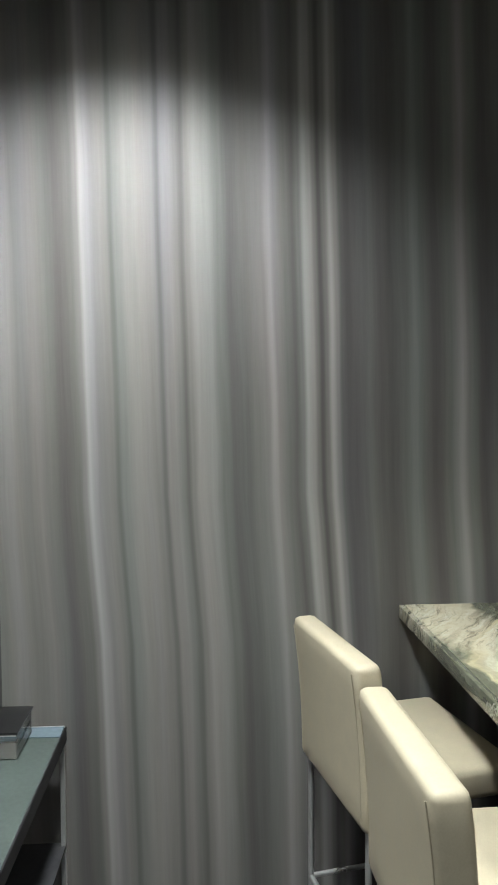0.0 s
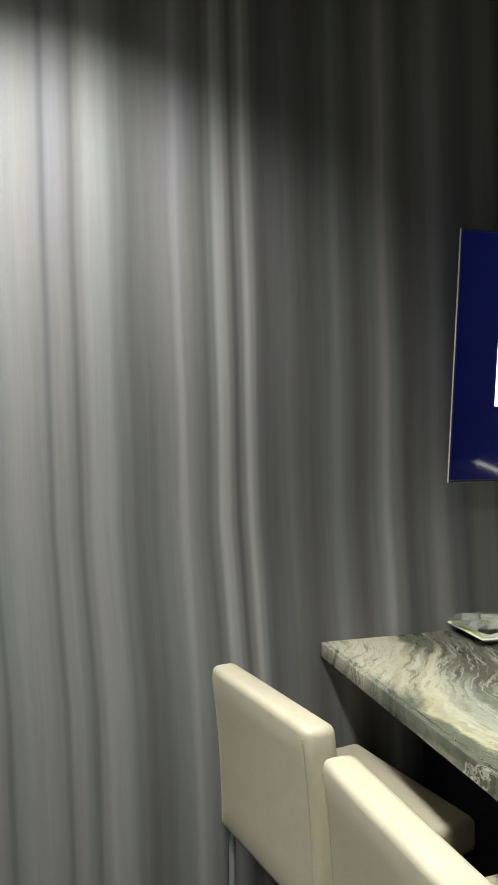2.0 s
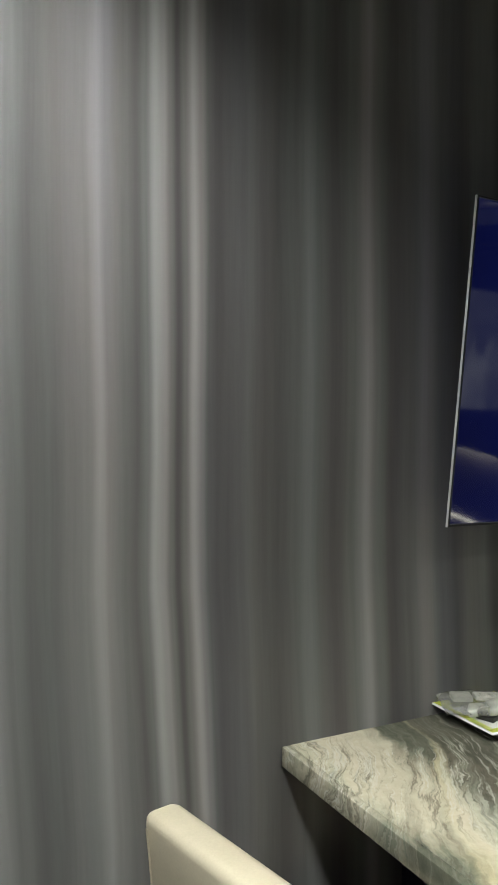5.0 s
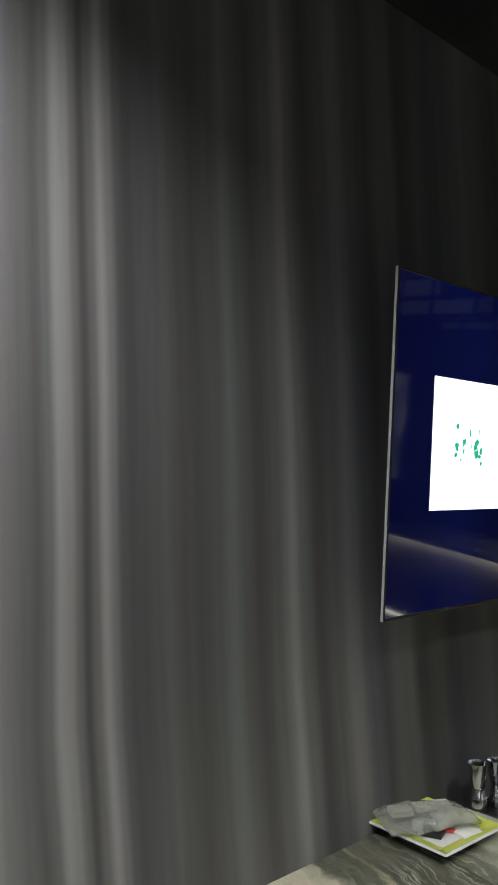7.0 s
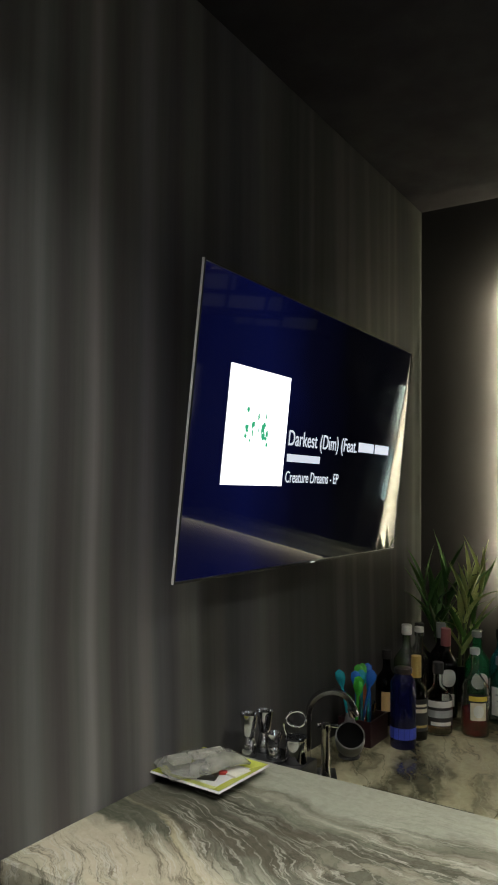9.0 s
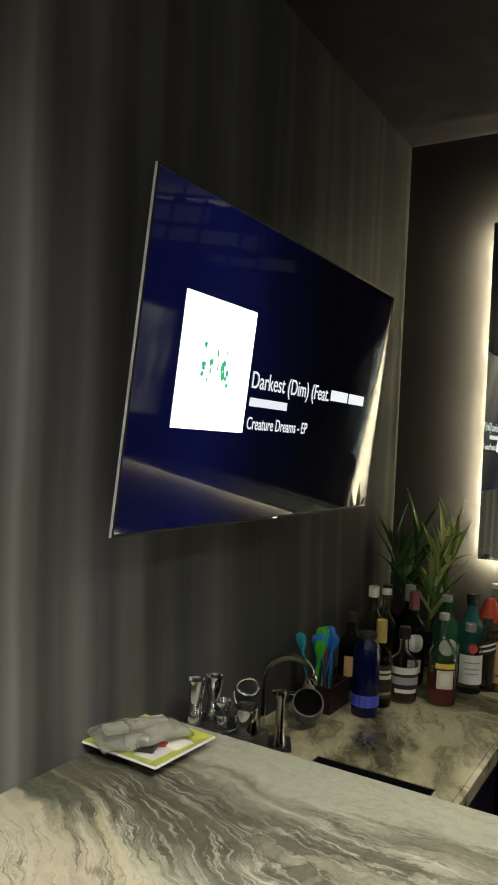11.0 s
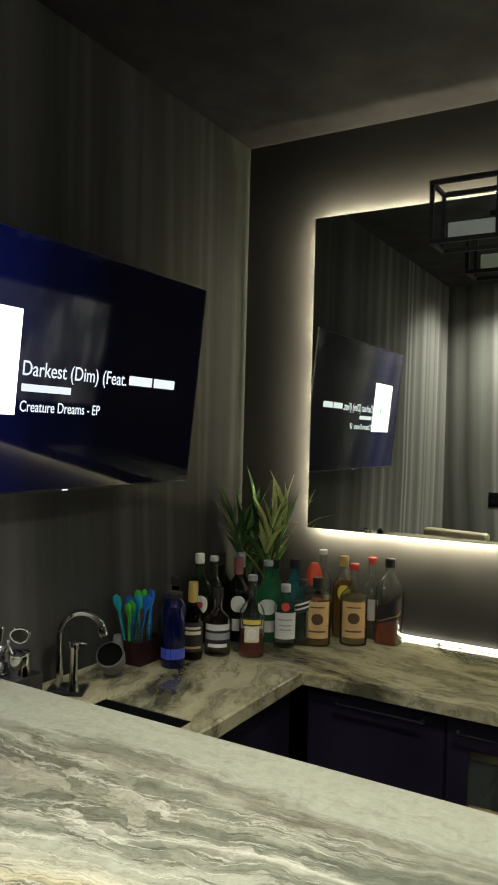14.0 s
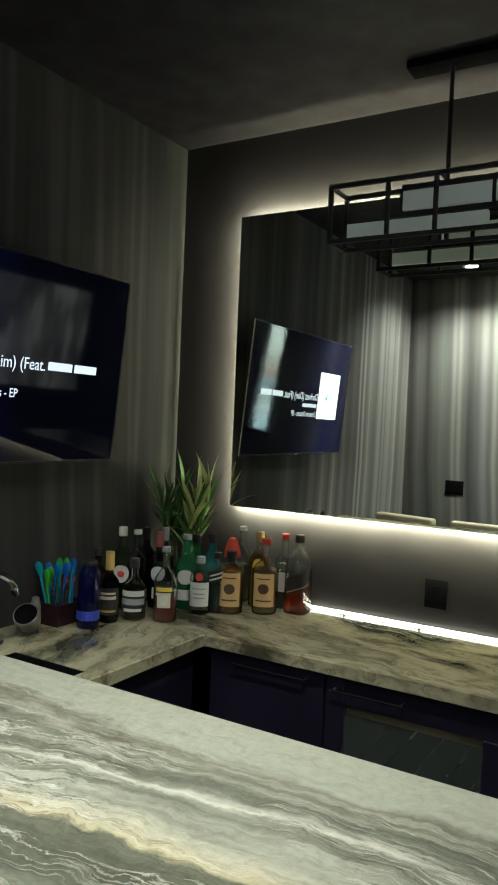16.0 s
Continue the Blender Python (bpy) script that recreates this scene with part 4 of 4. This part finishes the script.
# steel jigger set and strainer near the back edge of the bar
STAND_Z = 1.056
stand = thing("tool_stand", pose(0.135, -1.552, COUNTER_Z), "low black box on the return worktop, carrying bar tools", "stand")
part("case", boxed((-0.10, -0.060, 0.004), (0.10, 0.072, STAND_Z - COUNTER_Z), 0.006, 2), BLACK_PLASTIC, stand)
part("foot", boxed((-0.085, -0.05, 0), (0.085, 0.06, 0.004)), BLACK_METAL, stand)
tray_b = thing("round_tray", pose(0.112, -1.556, STAND_Z), "small round black tray with a polished rim", "tray")
part("base", lathe([(0.062, 0.0), (0.066, 0.002), (0.066, 0.006), (0.060, 0.006)], 36), BLACK_PLASTIC, tray_b)
part("rim", tube([(0.067 * math.cos(a), 0.067 * math.sin(a), 0.007) for a in [2 * math.pi * i / 36 for i in range(37)]], 0.0022, 6), CHROME, tray_b, "polished rim")
GLINT = CHROME
for (x, y, h, r, lab) in ((0.082, -1.588, 0.112, 0.023, "tall polished steel jigger"), (0.098, -1.533, 0.110, 0.022, "tall polished steel jigger beside another"), (0.146, -1.562, 0.066, 0.021, "short polished steel double jigger")):
    j = thing("jigger", pose(x, y, STAND_Z + 0.0062), lab, "jigger", "bar tools")
    part("lower_cup", lathe([(r * 0.95, 0), (r, 0.004), (r * 0.68, h * 0.45), (r * 0.6, h * 0.47)], 22), GLINT, j)
    part("upper_cup", lathe([(r * 0.6, h * 0.471), (r * 0.7, h * 0.5), (r * 1.1, h), (r * 1.02, h), (r * 0.55, h * 0.56)], 22), GLINT, j)
st = thing("bar_strainer", pose(0.200, -1.540, STAND_Z, 0, 0, 30), "polished round bar strainer leaning in its stand", "strainer", "bar tools")
ring = [(0.026 * math.cos(a), 0.004 * math.sin(a * 2), 0.112 + 0.020 * math.sin(a)) for a in [2 * math.pi * i / 28 for i in range(29)]]
part("rim", tube(ring, 0.0035, 8), GLINT, st)
bm = bmesh.new()
bm.faces.new([bm.verts.new((p[0] * 0.92, p[1] * 0.92 + 0.001, 0.112 + (p[2] - 0.112) * 0.92)) for p in ring[:-1]])
bmesh.ops.solidify(bm, geom=bm.faces[:], thickness=0.002)
part("disc", bm, BLACK_PLASTIC, st, "dark round disc", 0)
part("cup", lathe([(0.03, 0.0), (0.032, 0.004), (0.028, 0.06), (0.032, 0.066), (0.029, 0.066), (0.024, 0.01)], 22), GLINT, st)
part("handle", tube([(-0.02, 0, 0.06), (-0.03, 0, 0.085), (-0.032, 0.0, 0.10)], 0.004, 8), GLINT, st)

# ---------------------------------------------------------------- tap, soap dispenser, stirrer box
tap = thing("bar_tap", pose(0.100, -1.279, COUNTER_Z, 0, 0, 30), "polished chrome arched bar tap on a square base plate", "tap")
part("base_plate", boxed((-0.035, -0.045, 0), (0.085, 0.045, 0.012), 0.003, 2), BLACK_PLASTIC, tap, "black base plate")
ARC_R = 0.070
arc = [(0.0, 0.0122), (0.0, 0.10), (0.0, 0.185)] + [(ARC_R - ARC_R * math.cos(a), 0.185 + ARC_R * math.sin(a)) for a in [math.pi * i / 16 for i in range(1, 15)]]
bm = bmesh.new()
sections = []
for i, (x, z) in enumerate(arc):
    a, b = arc[max(0, i - 1)], arc[min(len(arc) - 1, i + 1)]
    d = Vector((b[0] - a[0], 0, b[1] - a[1])).normalized()
    nrm = Vector((-d.z, 0, d.x)) * 0.008
    sections.append([bm.verts.new(Vector((x, sy * 0.019, z)) + nrm * k) for sy, k in ((-1, -0.7), (-0.8, -1), (0.8, -1), (1, -0.7), (1, 0.7), (0.8, 1), (-0.8, 1), (-1, 0.7))])
for a, b in zip(sections, sections[1:]):
    for j in range(8):
        bm.faces.new((a[j], a[(j + 1) % 8], b[(j + 1) % 8], b[j]))
bm.faces.new(sections[0][::-1])
bm.faces.new(sections[-1])
part("spout", bm, CHROME, tap)
bm = lathe([(0.0145, 0.0), (0.0155, 0.004), (0.0155, 0.026), (0.012, 0.030)], 18)
bmesh.ops.transform(bm, matrix=pose(2 * ARC_R - 0.002, 0, 0.182, 0, -16, 0), verts=bm.verts)
part("nozzle", bm, CHROME, tap)
column = part("valve_column", lathe([(0.019, 0.0102), (0.017, 0.02), (0.013, 0.05), (0.0125, 0.14), (0.016, 0.146), (0.016, 0.165), (0.006, 0.168)], 20, at=(0.05, -0.022, 0)), CHROME, tap)
part("lever", tube([(0.025, -0.024, 0.158), (0.05, -0.023, 0.163), (0.088, -0.018, 0.158)], 0.0065, 10), CHROME, column)
holder = thing("scrubber_holder", pose(0.135, -1.062, COUNTER_Z, 0, 0, -62), "dark grey tilted cup holder with a round black hollow", "holder")
GREY = plain("grey_satin", (0.17, 0.17, 0.165), 0.35, 0.1)
bm = lathe([(0.022, 0.0), (0.034, 0.006), (0.044, 0.028), (0.048, 0.060), (0.047, 0.088), (0.043, 0.090), (0.043, 0.060), (0.030, 0.020)], 30)
bmesh.ops.transform(bm, matrix=pose(-0.012, 0, 0.026, 0, 46, 0), verts=bm.verts)
part("cup", bm, GREY, holder)
bm = lathe([(0.0425, 0.086), (0.034, 0.082), (0.004, 0.078)], 30)
bmesh.ops.transform(bm, matrix=pose(-0.012, 0, 0.026, 0, 46, 0), verts=bm.verts)
part("sponge", bm, plain("black_sponge", (0.005, 0.005, 0.005), 0.95, spec=0.05), holder, "black round sponge")
part("foot", lathe([(0.034, 0), (0.036, 0.004), (0.030, 0.016), (0.018, 0.024)], 26, at=(-0.006, 0, 0)), GREY, holder)
part("back_post", lathe([(0.022, 0.03), (0.020, 0.09), (0.013, 0.125), (0.005, 0.13)], 20, at=(-0.045, 0.004, 0)), GREY, holder)

MAROON = plain("maroon_lacquer", (0.022, 0.006, 0.008), 0.4)
tray = thing("stirrer_box", pose(0.10, -0.872, COUNTER_Z, 0, 0, 0), "dark maroon box holding coloured stirrers", "box")
bm = bmesh.new()
for lo, hi in (((-0.06, -0.075, 0), (0.06, 0.075, 0.005)), ((-0.06, -0.075, 0.005), (-0.055, 0.075, 0.085)), ((0.055, -0.075, 0.005), (0.06, 0.075, 0.085)),
               ((-0.055, -0.075, 0.005), (0.055, -0.07, 0.085)), ((-0.055, 0.07, 0.005), (0.055, 0.075, 0.085))):
    box(bm, lo, hi)
part("case", bm, MAROON, tray)
tumbler = thing("tumbler", pose(0.122, -0.905, COUNTER_Z + 0.006), "clear glass tumbler standing in the stirrer box", "glass")
part("glass", lathe([(0.024, 0), (0.026, 0.003), (0.036, 0.132), (0.0345, 0.132), (0.024, 0.008)], 22), CLEAR, tumbler)
COLS = {"blue": (0.02, 0.16, 0.62), "green": (0.06, 0.50, 0.05), "teal": (0.02, 0.38, 0.45), "orange": (0.75, 0.22, 0.10)}
rnd = random.Random(11)
for i in range(13):
    cn = ("green", "blue", "teal", "green", "blue", "green", "teal", "blue", "green", "orange", "teal", "blue", "orange")[i]
    yy = -0.920 + 0.0080 * i
    sp = thing("stirrer", pose(0.09 + rnd.uniform(-0.022, 0.03), yy, COUNTER_Z + 0.0055, (6 - i) * 2.4 + rnd.uniform(-7, 7), rnd.uniform(-12, 12), rnd.uniform(-15, 15)), f"{cn} translucent plastic stirrer spoon", "stirrer", "stirrers")
    m_ = Mat("plastic_" + cn)
    m_.set(color=COLS[cn], rough=0.25, trans=0.25)
    hh = 0.165 + 0.035 * rnd.random() if cn != "orange" else 0.125
    part("stem", tube([(0, 0, 0), (0, 0, hh)], 0.0052, 8), m_.m, sp)
    bm = lathe([(0.004, hh - 0.012), (0.012, hh + 0.004), (0.0185, hh + 0.024), (0.017, hh + 0.042), (0.005, hh + 0.052)], 14)
    for v in bm.verts:
        v.co.y *= 0.4
    part("bowl", bm, m_.m, sp)

# ---------------------------------------------------------------- bottles
GLASSES = {
    "clear": glass("bottle_clear", (0.93, 0.96, 0.94)), "green": Mat("bottle_green").set(color=(0.06, 0.50, 0.20), rough=0.03, trans=0.85, ior=1.4).m, "teal": Mat("bottle_teal").set(color=(0.10, 0.60, 0.62), rough=0.03, trans=0.82, ior=1.4).m,
    "blue": Mat("bottle_blue").set(color=(0.004, 0.006, 0.055), rough=0.12, trans=0.4, ior=1.45).m, "dark": glass("bottle_dark", (0.03, 0.025, 0.02)), "olive": glass("bottle_olive", (0.42, 0.60, 0.26)),
    "gin": glass("bottle_pale_green", (0.86, 0.95, 0.88)),
}


def spirit(name, color):
    """A coloured drink, slightly cloudy."""
    return Mat(name).set(color=color, rough=0.04, trans=0.80, ior=1.33).m


LIQUIDS = {
    "water": glass("clear_spirit", (0.95, 0.95, 0.92), ior=1.33), "amber": spirit("amber_spirit", (0.95, 0.42, 0.07)), "red": spirit("red_bitter", (0.62, 0.01, 0.03)),
    "orange": spirit("red_orange_spirit", (0.75, 0.07, 0.02)), "gold": spirit("gold_spirit", (0.97, 0.70, 0.24)), "brown": glass("brown_spirit", (0.30, 0.10, 0.02), ior=1.33),
}
PAPER = {k: plain("label_" + k, c, 0.55, vary=0.08, grain=150) for k, c in dict(white=(0.72, 0.71, 0.66), tan=(0.66, 0.43, 0.19), brown=(0.10, 0.05, 0.025), black=(0.015, 0.014, 0.014), yellow=(0.75, 0.55, 0.08),
         red=(0.55, 0.05, 0.04), gold=(0.45, 0.32, 0.10), cream=(0.66, 0.60, 0.45), blue=(0.05, 0.08, 0.50), grey=(0.35, 0.36, 0.36), rose=(0.26, 0.085, 0.085), orange=(0.85, 0.10, 0.05)).items()}


def curved_patch(r, z0, z1, half, facing, square, tilt=0.0, oval=False, lift=0.0006):
    """A label wrapped round a body; oval cuts it to an ellipse; tilt slants its edges."""
    bm = bmesh.new()
    n, rows = 14, 10
    grid = []
    for j in range(rows + 1):
        for i in range(n + 1):
            u, v = i / n * 2 - 1, j / rows * 2 - 1
            v = math.sin(math.pi / 2 * v) if oval else v
            uu = u * math.sqrt(max(0.0, 1 - v * v)) if oval else u
            a = facing + radians(half) * uu
            k = 1.0
            if square:
                k = 1.0 / (abs(math.cos(a)) ** 6 + abs(math.sin(a)) ** 6) ** (1 / 6)
                k = 1 + (k - 1) * square
            rr = (r + lift) * k + 0.0004
            grid.append(bm.verts.new((rr * math.cos(a), rr * math.sin(a), (z0 + z1) / 2 + (z1 - z0) / 2 * v + tilt * uu)))
    for j in range(rows):
        for i in range(n):
            q = [grid[j * (n + 1) + i], grid[j * (n + 1) + i + 1], grid[(j + 1) * (n + 1) + i + 1], grid[(j + 1) * (n + 1) + i]]
            if len({tuple(round(c, 6) for c in w.co) for w in q}) > 3:
                bm.faces.new(q)
    return bm


def bottle(x, y, h, r0, label, glass_key, liquid=None, fill=0.6, body=0.58, shoulder=0.74, neck=0.013, cap=("black", 0.10), labels=(), square=0.0, turn=0.0):
    """A bottle of height h: body up to h * body, neck from h * shoulder, a cap over the top."""
    r = r0 * 1.2
    neck *= 1.12
    o = thing("bottle", pose(x, y, COUNTER_Z), label, "bottle", "bottles on the worktop")
    ch = h * cap[1]
    top = h - ch * 0.25
    prof = [(r * 0.86, 0.0), (r * 0.97, 0.003), (r, 0.010), (r, h * body)]
    for k in (0.2, 0.4, 0.6, 0.8):
        f = 0.5 + 0.5 * math.cos(math.pi * k)
        prof.append((neck + (r - neck) * f, h * (body + (shoulder - body) * k)))
    prof += [(neck, h * shoulder), (neck * 0.95, top)]
    inner = [(max(0.004, q - 0.0028), max(0.007, z)) for q, z in reversed(prof)]
    g = part("glass_body", lathe(prof + inner, 28, square, closed=True), GLASSES[glass_key], o)
    if liquid:
        lp = [(max(0.003, q - 0.0034), max(0.0078, z)) for q, z in prof if z < h * fill]
        lp.append((lp[-1][0] if fill <= body else max(0.006, lp[-1][0] * 0.9), h * fill))
        part("liquid", lathe(lp, 28, square), LIQUIDS[liquid], o)
    part("cap", lathe([(neck * 1.18, h - ch), (neck * 1.25, h - ch + 0.003), (neck * 1.22, h - 0.002), (neck * 1.1, h)], 20), PAPER[cap[0]], o)
    facing = math.atan2(-3.05 - y, 1.85 - x) + radians(turn)
    for mat, z0, z1, half, *rest in labels:
        kw = rest[0] if rest else {}
        rr = kw.get("r", r)
        part("label", curved_patch(rr, h * z0, h * z1, half, facing + radians(kw.get("off", 0)), square if rr == r else 0, kw.get("tilt", 0.0), kw.get("oval", False), kw.get("lift", 0.0006)), PAPER[mat], g, "", 60)
    return o


O = dict(oval=True, lift=0.0014)
UP = dict(lift=0.0013)
# front row, from the stirrer box round to the lit end
bottle(0.243, -0.865, 0.265, 0.036, "cobalt blue bottle with a bright blue band", "blue", None, 0.5, 0.80, 0.94, 0.022, ("black", 0.07), [("blue", 0.13, 0.27, 178)])
bottle(0.248, -0.752, 0.285, 0.033, "dark brown bottle with a gold foil neck", "dark", "brown", 0.5, 0.56, 0.72, 0.013, ("gold", 0.26), [("black", 0.12, 0.50, 70), ("cream", 0.41, 0.44, 45, UP), ("cream", 0.34, 0.385, 50, UP), ("gold", 0.16, 0.19, 50, UP)])
bottle(0.294, -0.650, 0.25, 0.041, "squat clear bottle with a black and white label", "clear", "brown", 0.35, 0.50, 0.70, 0.014, ("black", 0.16), [("black", 0.14, 0.50, 75), ("white", 0.40, 0.49, 60, UP), ("grey", 0.26, 0.36, 62, UP), ("white", 0.15, 0.20, 45, UP)])
bottle(0.410, -0.592, 0.305, 0.040, "clear bottle with a little red aperitif and a cream label", "clear", "red", 0.30, 0.52, 0.76, 0.013, ("grey", 0.07), [("cream", 0.20, 0.50, 34), ("black", 0.40, 0.50, 48, UP), ("yellow", 0.42, 0.475, 40, dict(lift=0.002)), ("white", 0.23, 0.38, 22, dict(oval=True, lift=0.0013))])
bottle(0.455, -0.405, 0.245, 0.037, "pale green gin bottle with a white label and red seal", "gin", "water", 0.25, 0.64, 0.82, 0.014, ("grey", 0.12), [("white", 0.15, 0.57, 62), ("red", 0.60, 0.74, 20, dict(oval=True, lift=0.001, r=0.0455)), ("grey", 0.45, 0.47, 40, UP), ("grey", 0.36, 0.38, 34, UP), ("grey", 0.29, 0.31, 30, UP)])
bottle(0.548, -0.305, 0.268, 0.046, "clear bottle of amber spirit, black stopper, tan label", "clear", "amber", 0.70, 0.72, 0.85, 0.016, ("black", 0.17), [("tan", 0.13, 0.67, 52), ("brown", 0.33, 0.50, 25, O), ("brown", 0.22, 0.245, 36, UP), ("brown", 0.58, 0.60, 30, UP)])
bottle(0.668, -0.215, 0.325, 0.046, "tall bottle of golden spirit with a tan label and red cap", "clear", "gold", 0.60, 0.58, 0.76, 0.014, ("red", 0.08), [("tan", 0.11, 0.55, 52), ("brown", 0.28, 0.42, 25, O), ("brown", 0.18, 0.20, 36, UP), ("brown", 0.475, 0.49, 30, UP)])
bottle(0.785, -0.122, 0.345, 0.042, "square whisky bottle with a slanted black label, part empty", "clear", "orange", 0.40, 0.62, 0.86, 0.015, ("black", 0.10), [("black", 0.30, 0.52, 62, dict(tilt=0.022)), ("gold", 0.335, 0.345, 56, dict(tilt=0.022, lift=0.0013))], square=0.9, turn=8)
# second row
bottle(0.135, -0.545, 0.352, 0.041, "green rum bottle with a round white label and white cap", "olive", "water", 0.45, 0.60, 0.78, 0.014, ("white", 0.11), [("white", 0.33, 0.55, 42, dict(oval=True)), ("red", 0.40, 0.48, 18, O)])
bottle(0.16, -0.475, 0.335, 0.036, "clear bottle with a white screw cap", "clear", "water", 0.3, 0.58, 0.76, 0.013, ("white", 0.06))
bottle(0.255, -0.44, 0.335, 0.037, "near-black wine bottle with a dull red foil neck", "dark", None, 0.5, 0.60, 0.76, 0.014, ("rose", 0.2), [("white", 0.36, 0.56, 40, dict(oval=True)), ("white", 0.14, 0.28, 30)])
bottle(0.355, -0.37, 0.325, 0.039, "green bottle with a round white label", "green", None, 0.5, 0.58, 0.78, 0.014, ("grey", 0.07), [("white", 0.34, 0.54, 45, dict(oval=True)), ("white", 0.13, 0.27, 40)])
bottle(0.425, -0.27, 0.325, 0.038, "teal glass bottle with a dark cap", "teal", None, 0.5, 0.60, 0.80, 0.016, ("black", 0.12))
bottle(0.50, -0.34, 0.26, 0.033, "clear bottle with a black and white slanted label", "clear", "water", 0.6, 0.62, 0.80, 0.013, ("black", 0.10), [("black", 0.52, 0.72, 60, dict(tilt=0.012)), ("white", 0.57, 0.60, 50, dict(tilt=0.012, lift=0.0013)), ("white", 0.64, 0.67, 50, dict(tilt=0.012, lift=0.0013))])
bottle(0.47, -0.085, 0.345, 0.030, "clear bottle with a white screw cap by the wall", "clear", "water", 0.5, 0.60, 0.78, 0.014, ("white", 0.055))
hooded = bottle(0.468, -0.172, 0.292, 0.030, "clear bottle under a bright orange-red hood", "clear", "water", 0.5, 0.58, 0.74, 0.013, ("orange", 0.06))
part("hood", lathe([(0.036, 0.212), (0.039, 0.214), (0.036, 0.245), (0.026, 0.278), (0.018, 0.298), (0.004, 0.303)], 20), PAPER["orange"], hooded, "bright orange-red hood")
bottle(0.585, -0.125, 0.335, 0.038, "amber cognac bottle with a gold label", "clear", "amber", 0.70, 0.62, 0.80, 0.014, ("gold", 0.13), [("yellow", 0.46, 0.66, 34, dict(oval=True))])
bottle(0.695, -0.085, 0.335, 0.036, "clear bottle with a white label and red cap", "clear", "water", 0.4, 0.60, 0.78, 0.013, ("red", 0.075), [("white", 0.24, 0.50, 30)])
# back row by the corner
bottle(0.10, -0.66, 0.27, 0.034, "dark bottle with a brown label by the wall", "dark", None, 0.5, 0.58, 0.76, 0.013, ("black", 0.12), [("tan", 0.20, 0.46, 40)])
bottle(0.12, -0.36, 0.33, 0.038, "dark wine bottle in the corner", "dark", None, 0.5, 0.60, 0.78, 0.014, ("black", 0.16))
bottle(0.20, -0.33, 0.335, 0.037, "dark bottle with a pinkish foil top", "dark", None, 0.5, 0.60, 0.78, 0.014, ("grey", 0.18))
bottle(0.33, -0.26, 0.31, 0.036, "dark green bottle behind the others", "green", None, 0.5, 0.60, 0.78, 0.014, ("black", 0.12))

# ---------------------------------------------------------------- plant in the corner
LEAF = []
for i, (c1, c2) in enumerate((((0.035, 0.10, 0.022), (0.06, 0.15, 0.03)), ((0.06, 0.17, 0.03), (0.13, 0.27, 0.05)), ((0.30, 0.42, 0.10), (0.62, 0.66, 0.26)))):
    m = Mat("leaf")
    v = m.coords((1, 30, 1))
    nn = m.noise(v, 14, 3)
    m.set(color=m.ramp(nn.outputs["Fac"], [(0.35, c1), (0.65, c2)]), rough=0.38, spec=0.4)
    LEAF.append(m.m)
plant = thing("potted_plant", pose(0.205, -0.185, COUNTER_Z), "leafy green dracaena with long pointed leaves in a dark pot", "plant")
part("pot", lathe([(0.06, 0), (0.065, 0.006), (0.08, 0.13), (0.084, 0.135), (0.084, 0.15), (0.076, 0.15), (0.072, 0.12)], 28), BLACK_PLASTIC, plant, "dark round pot")
part("soil", lathe([(0.071, 0.121), (0.06, 0.128), (0.01, 0.132)], 20), plain("soil", (0.03, 0.02, 0.012), 0.9, vary=0.4), plant)
rnd = random.Random(21)


def leaf_mesh(length, width, droop, mat):
    bm = bmesh.new()
    n = 9
    rows_ = []
    for i in range(n + 1):
        u = i / n
        w = width * (math.sin(math.pi * min(1, u * 0.9 + 0.12)) ** 0.7) * (1 - u ** 4)
        y, z = length * (u - 0.25 * droop * u * u * u), -length * droop * u * u * 0.75
        rows_.append([bm.verts.new((-w / 2, y, z + w * 0.28)), bm.verts.new((0, y, z)), bm.verts.new((w / 2, y, z + w * 0.28))])
    for a, c in zip(rows_, rows_[1:]):
        for k in (0, 1):
            bm.faces.new((a[k], a[k + 1], c[k + 1], c[k]))
    me = finish("leaf", bm, mat, 60)
    return me


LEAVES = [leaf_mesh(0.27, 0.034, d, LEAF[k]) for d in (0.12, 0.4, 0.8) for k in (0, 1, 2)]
for cx, cy, ch in ((-0.075, -0.03, 0.34), (0.045, 0.0, 0.34), (-0.035, 0.03, 0.37), (0.075, 0.015, 0.37), (0.05, -0.03, 0.28), (-0.055, -0.01, 0.24)):
    lean = (cx * 0.5, cy * 0.5)
    part("cane", tube([(cx * 0.6, cy * 0.6, 0.12), (cx * 0.8, cy * 0.8, 0.12 + ch * 0.5), (cx + lean[0], cy + lean[1], 0.12 + ch)], 0.007, 8, taper=[1, 0.8, 0.6]), plain("cane", (0.10, 0.12, 0.05), 0.6), plant)
    for i in range(12):
        u = 0.25 + 0.75 * i / 11
        az = i * 137.5 + rnd.uniform(-20, 20)
        up = 58 + 24 * u + rnd.uniform(-8, 8)
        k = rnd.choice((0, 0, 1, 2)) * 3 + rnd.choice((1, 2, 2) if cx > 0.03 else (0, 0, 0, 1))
        if u > 0.8:
            k = k % 3
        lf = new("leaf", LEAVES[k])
        lf.parent = plant
        sc = rnd.uniform(0.6, 1.0) * (0.75 + 0.3 * u)
        lf.matrix_local = pose(cx * (0.6 + 0.4 * u) + lean[0] * u, cy * (0.6 + 0.4 * u) + lean[1] * u, 0.12 + ch * u, 0, 0, az) @ pose(0, 0, 0, up, rnd.uniform(-25, 25), 0) @ Matrix.Scale(sc, 4)
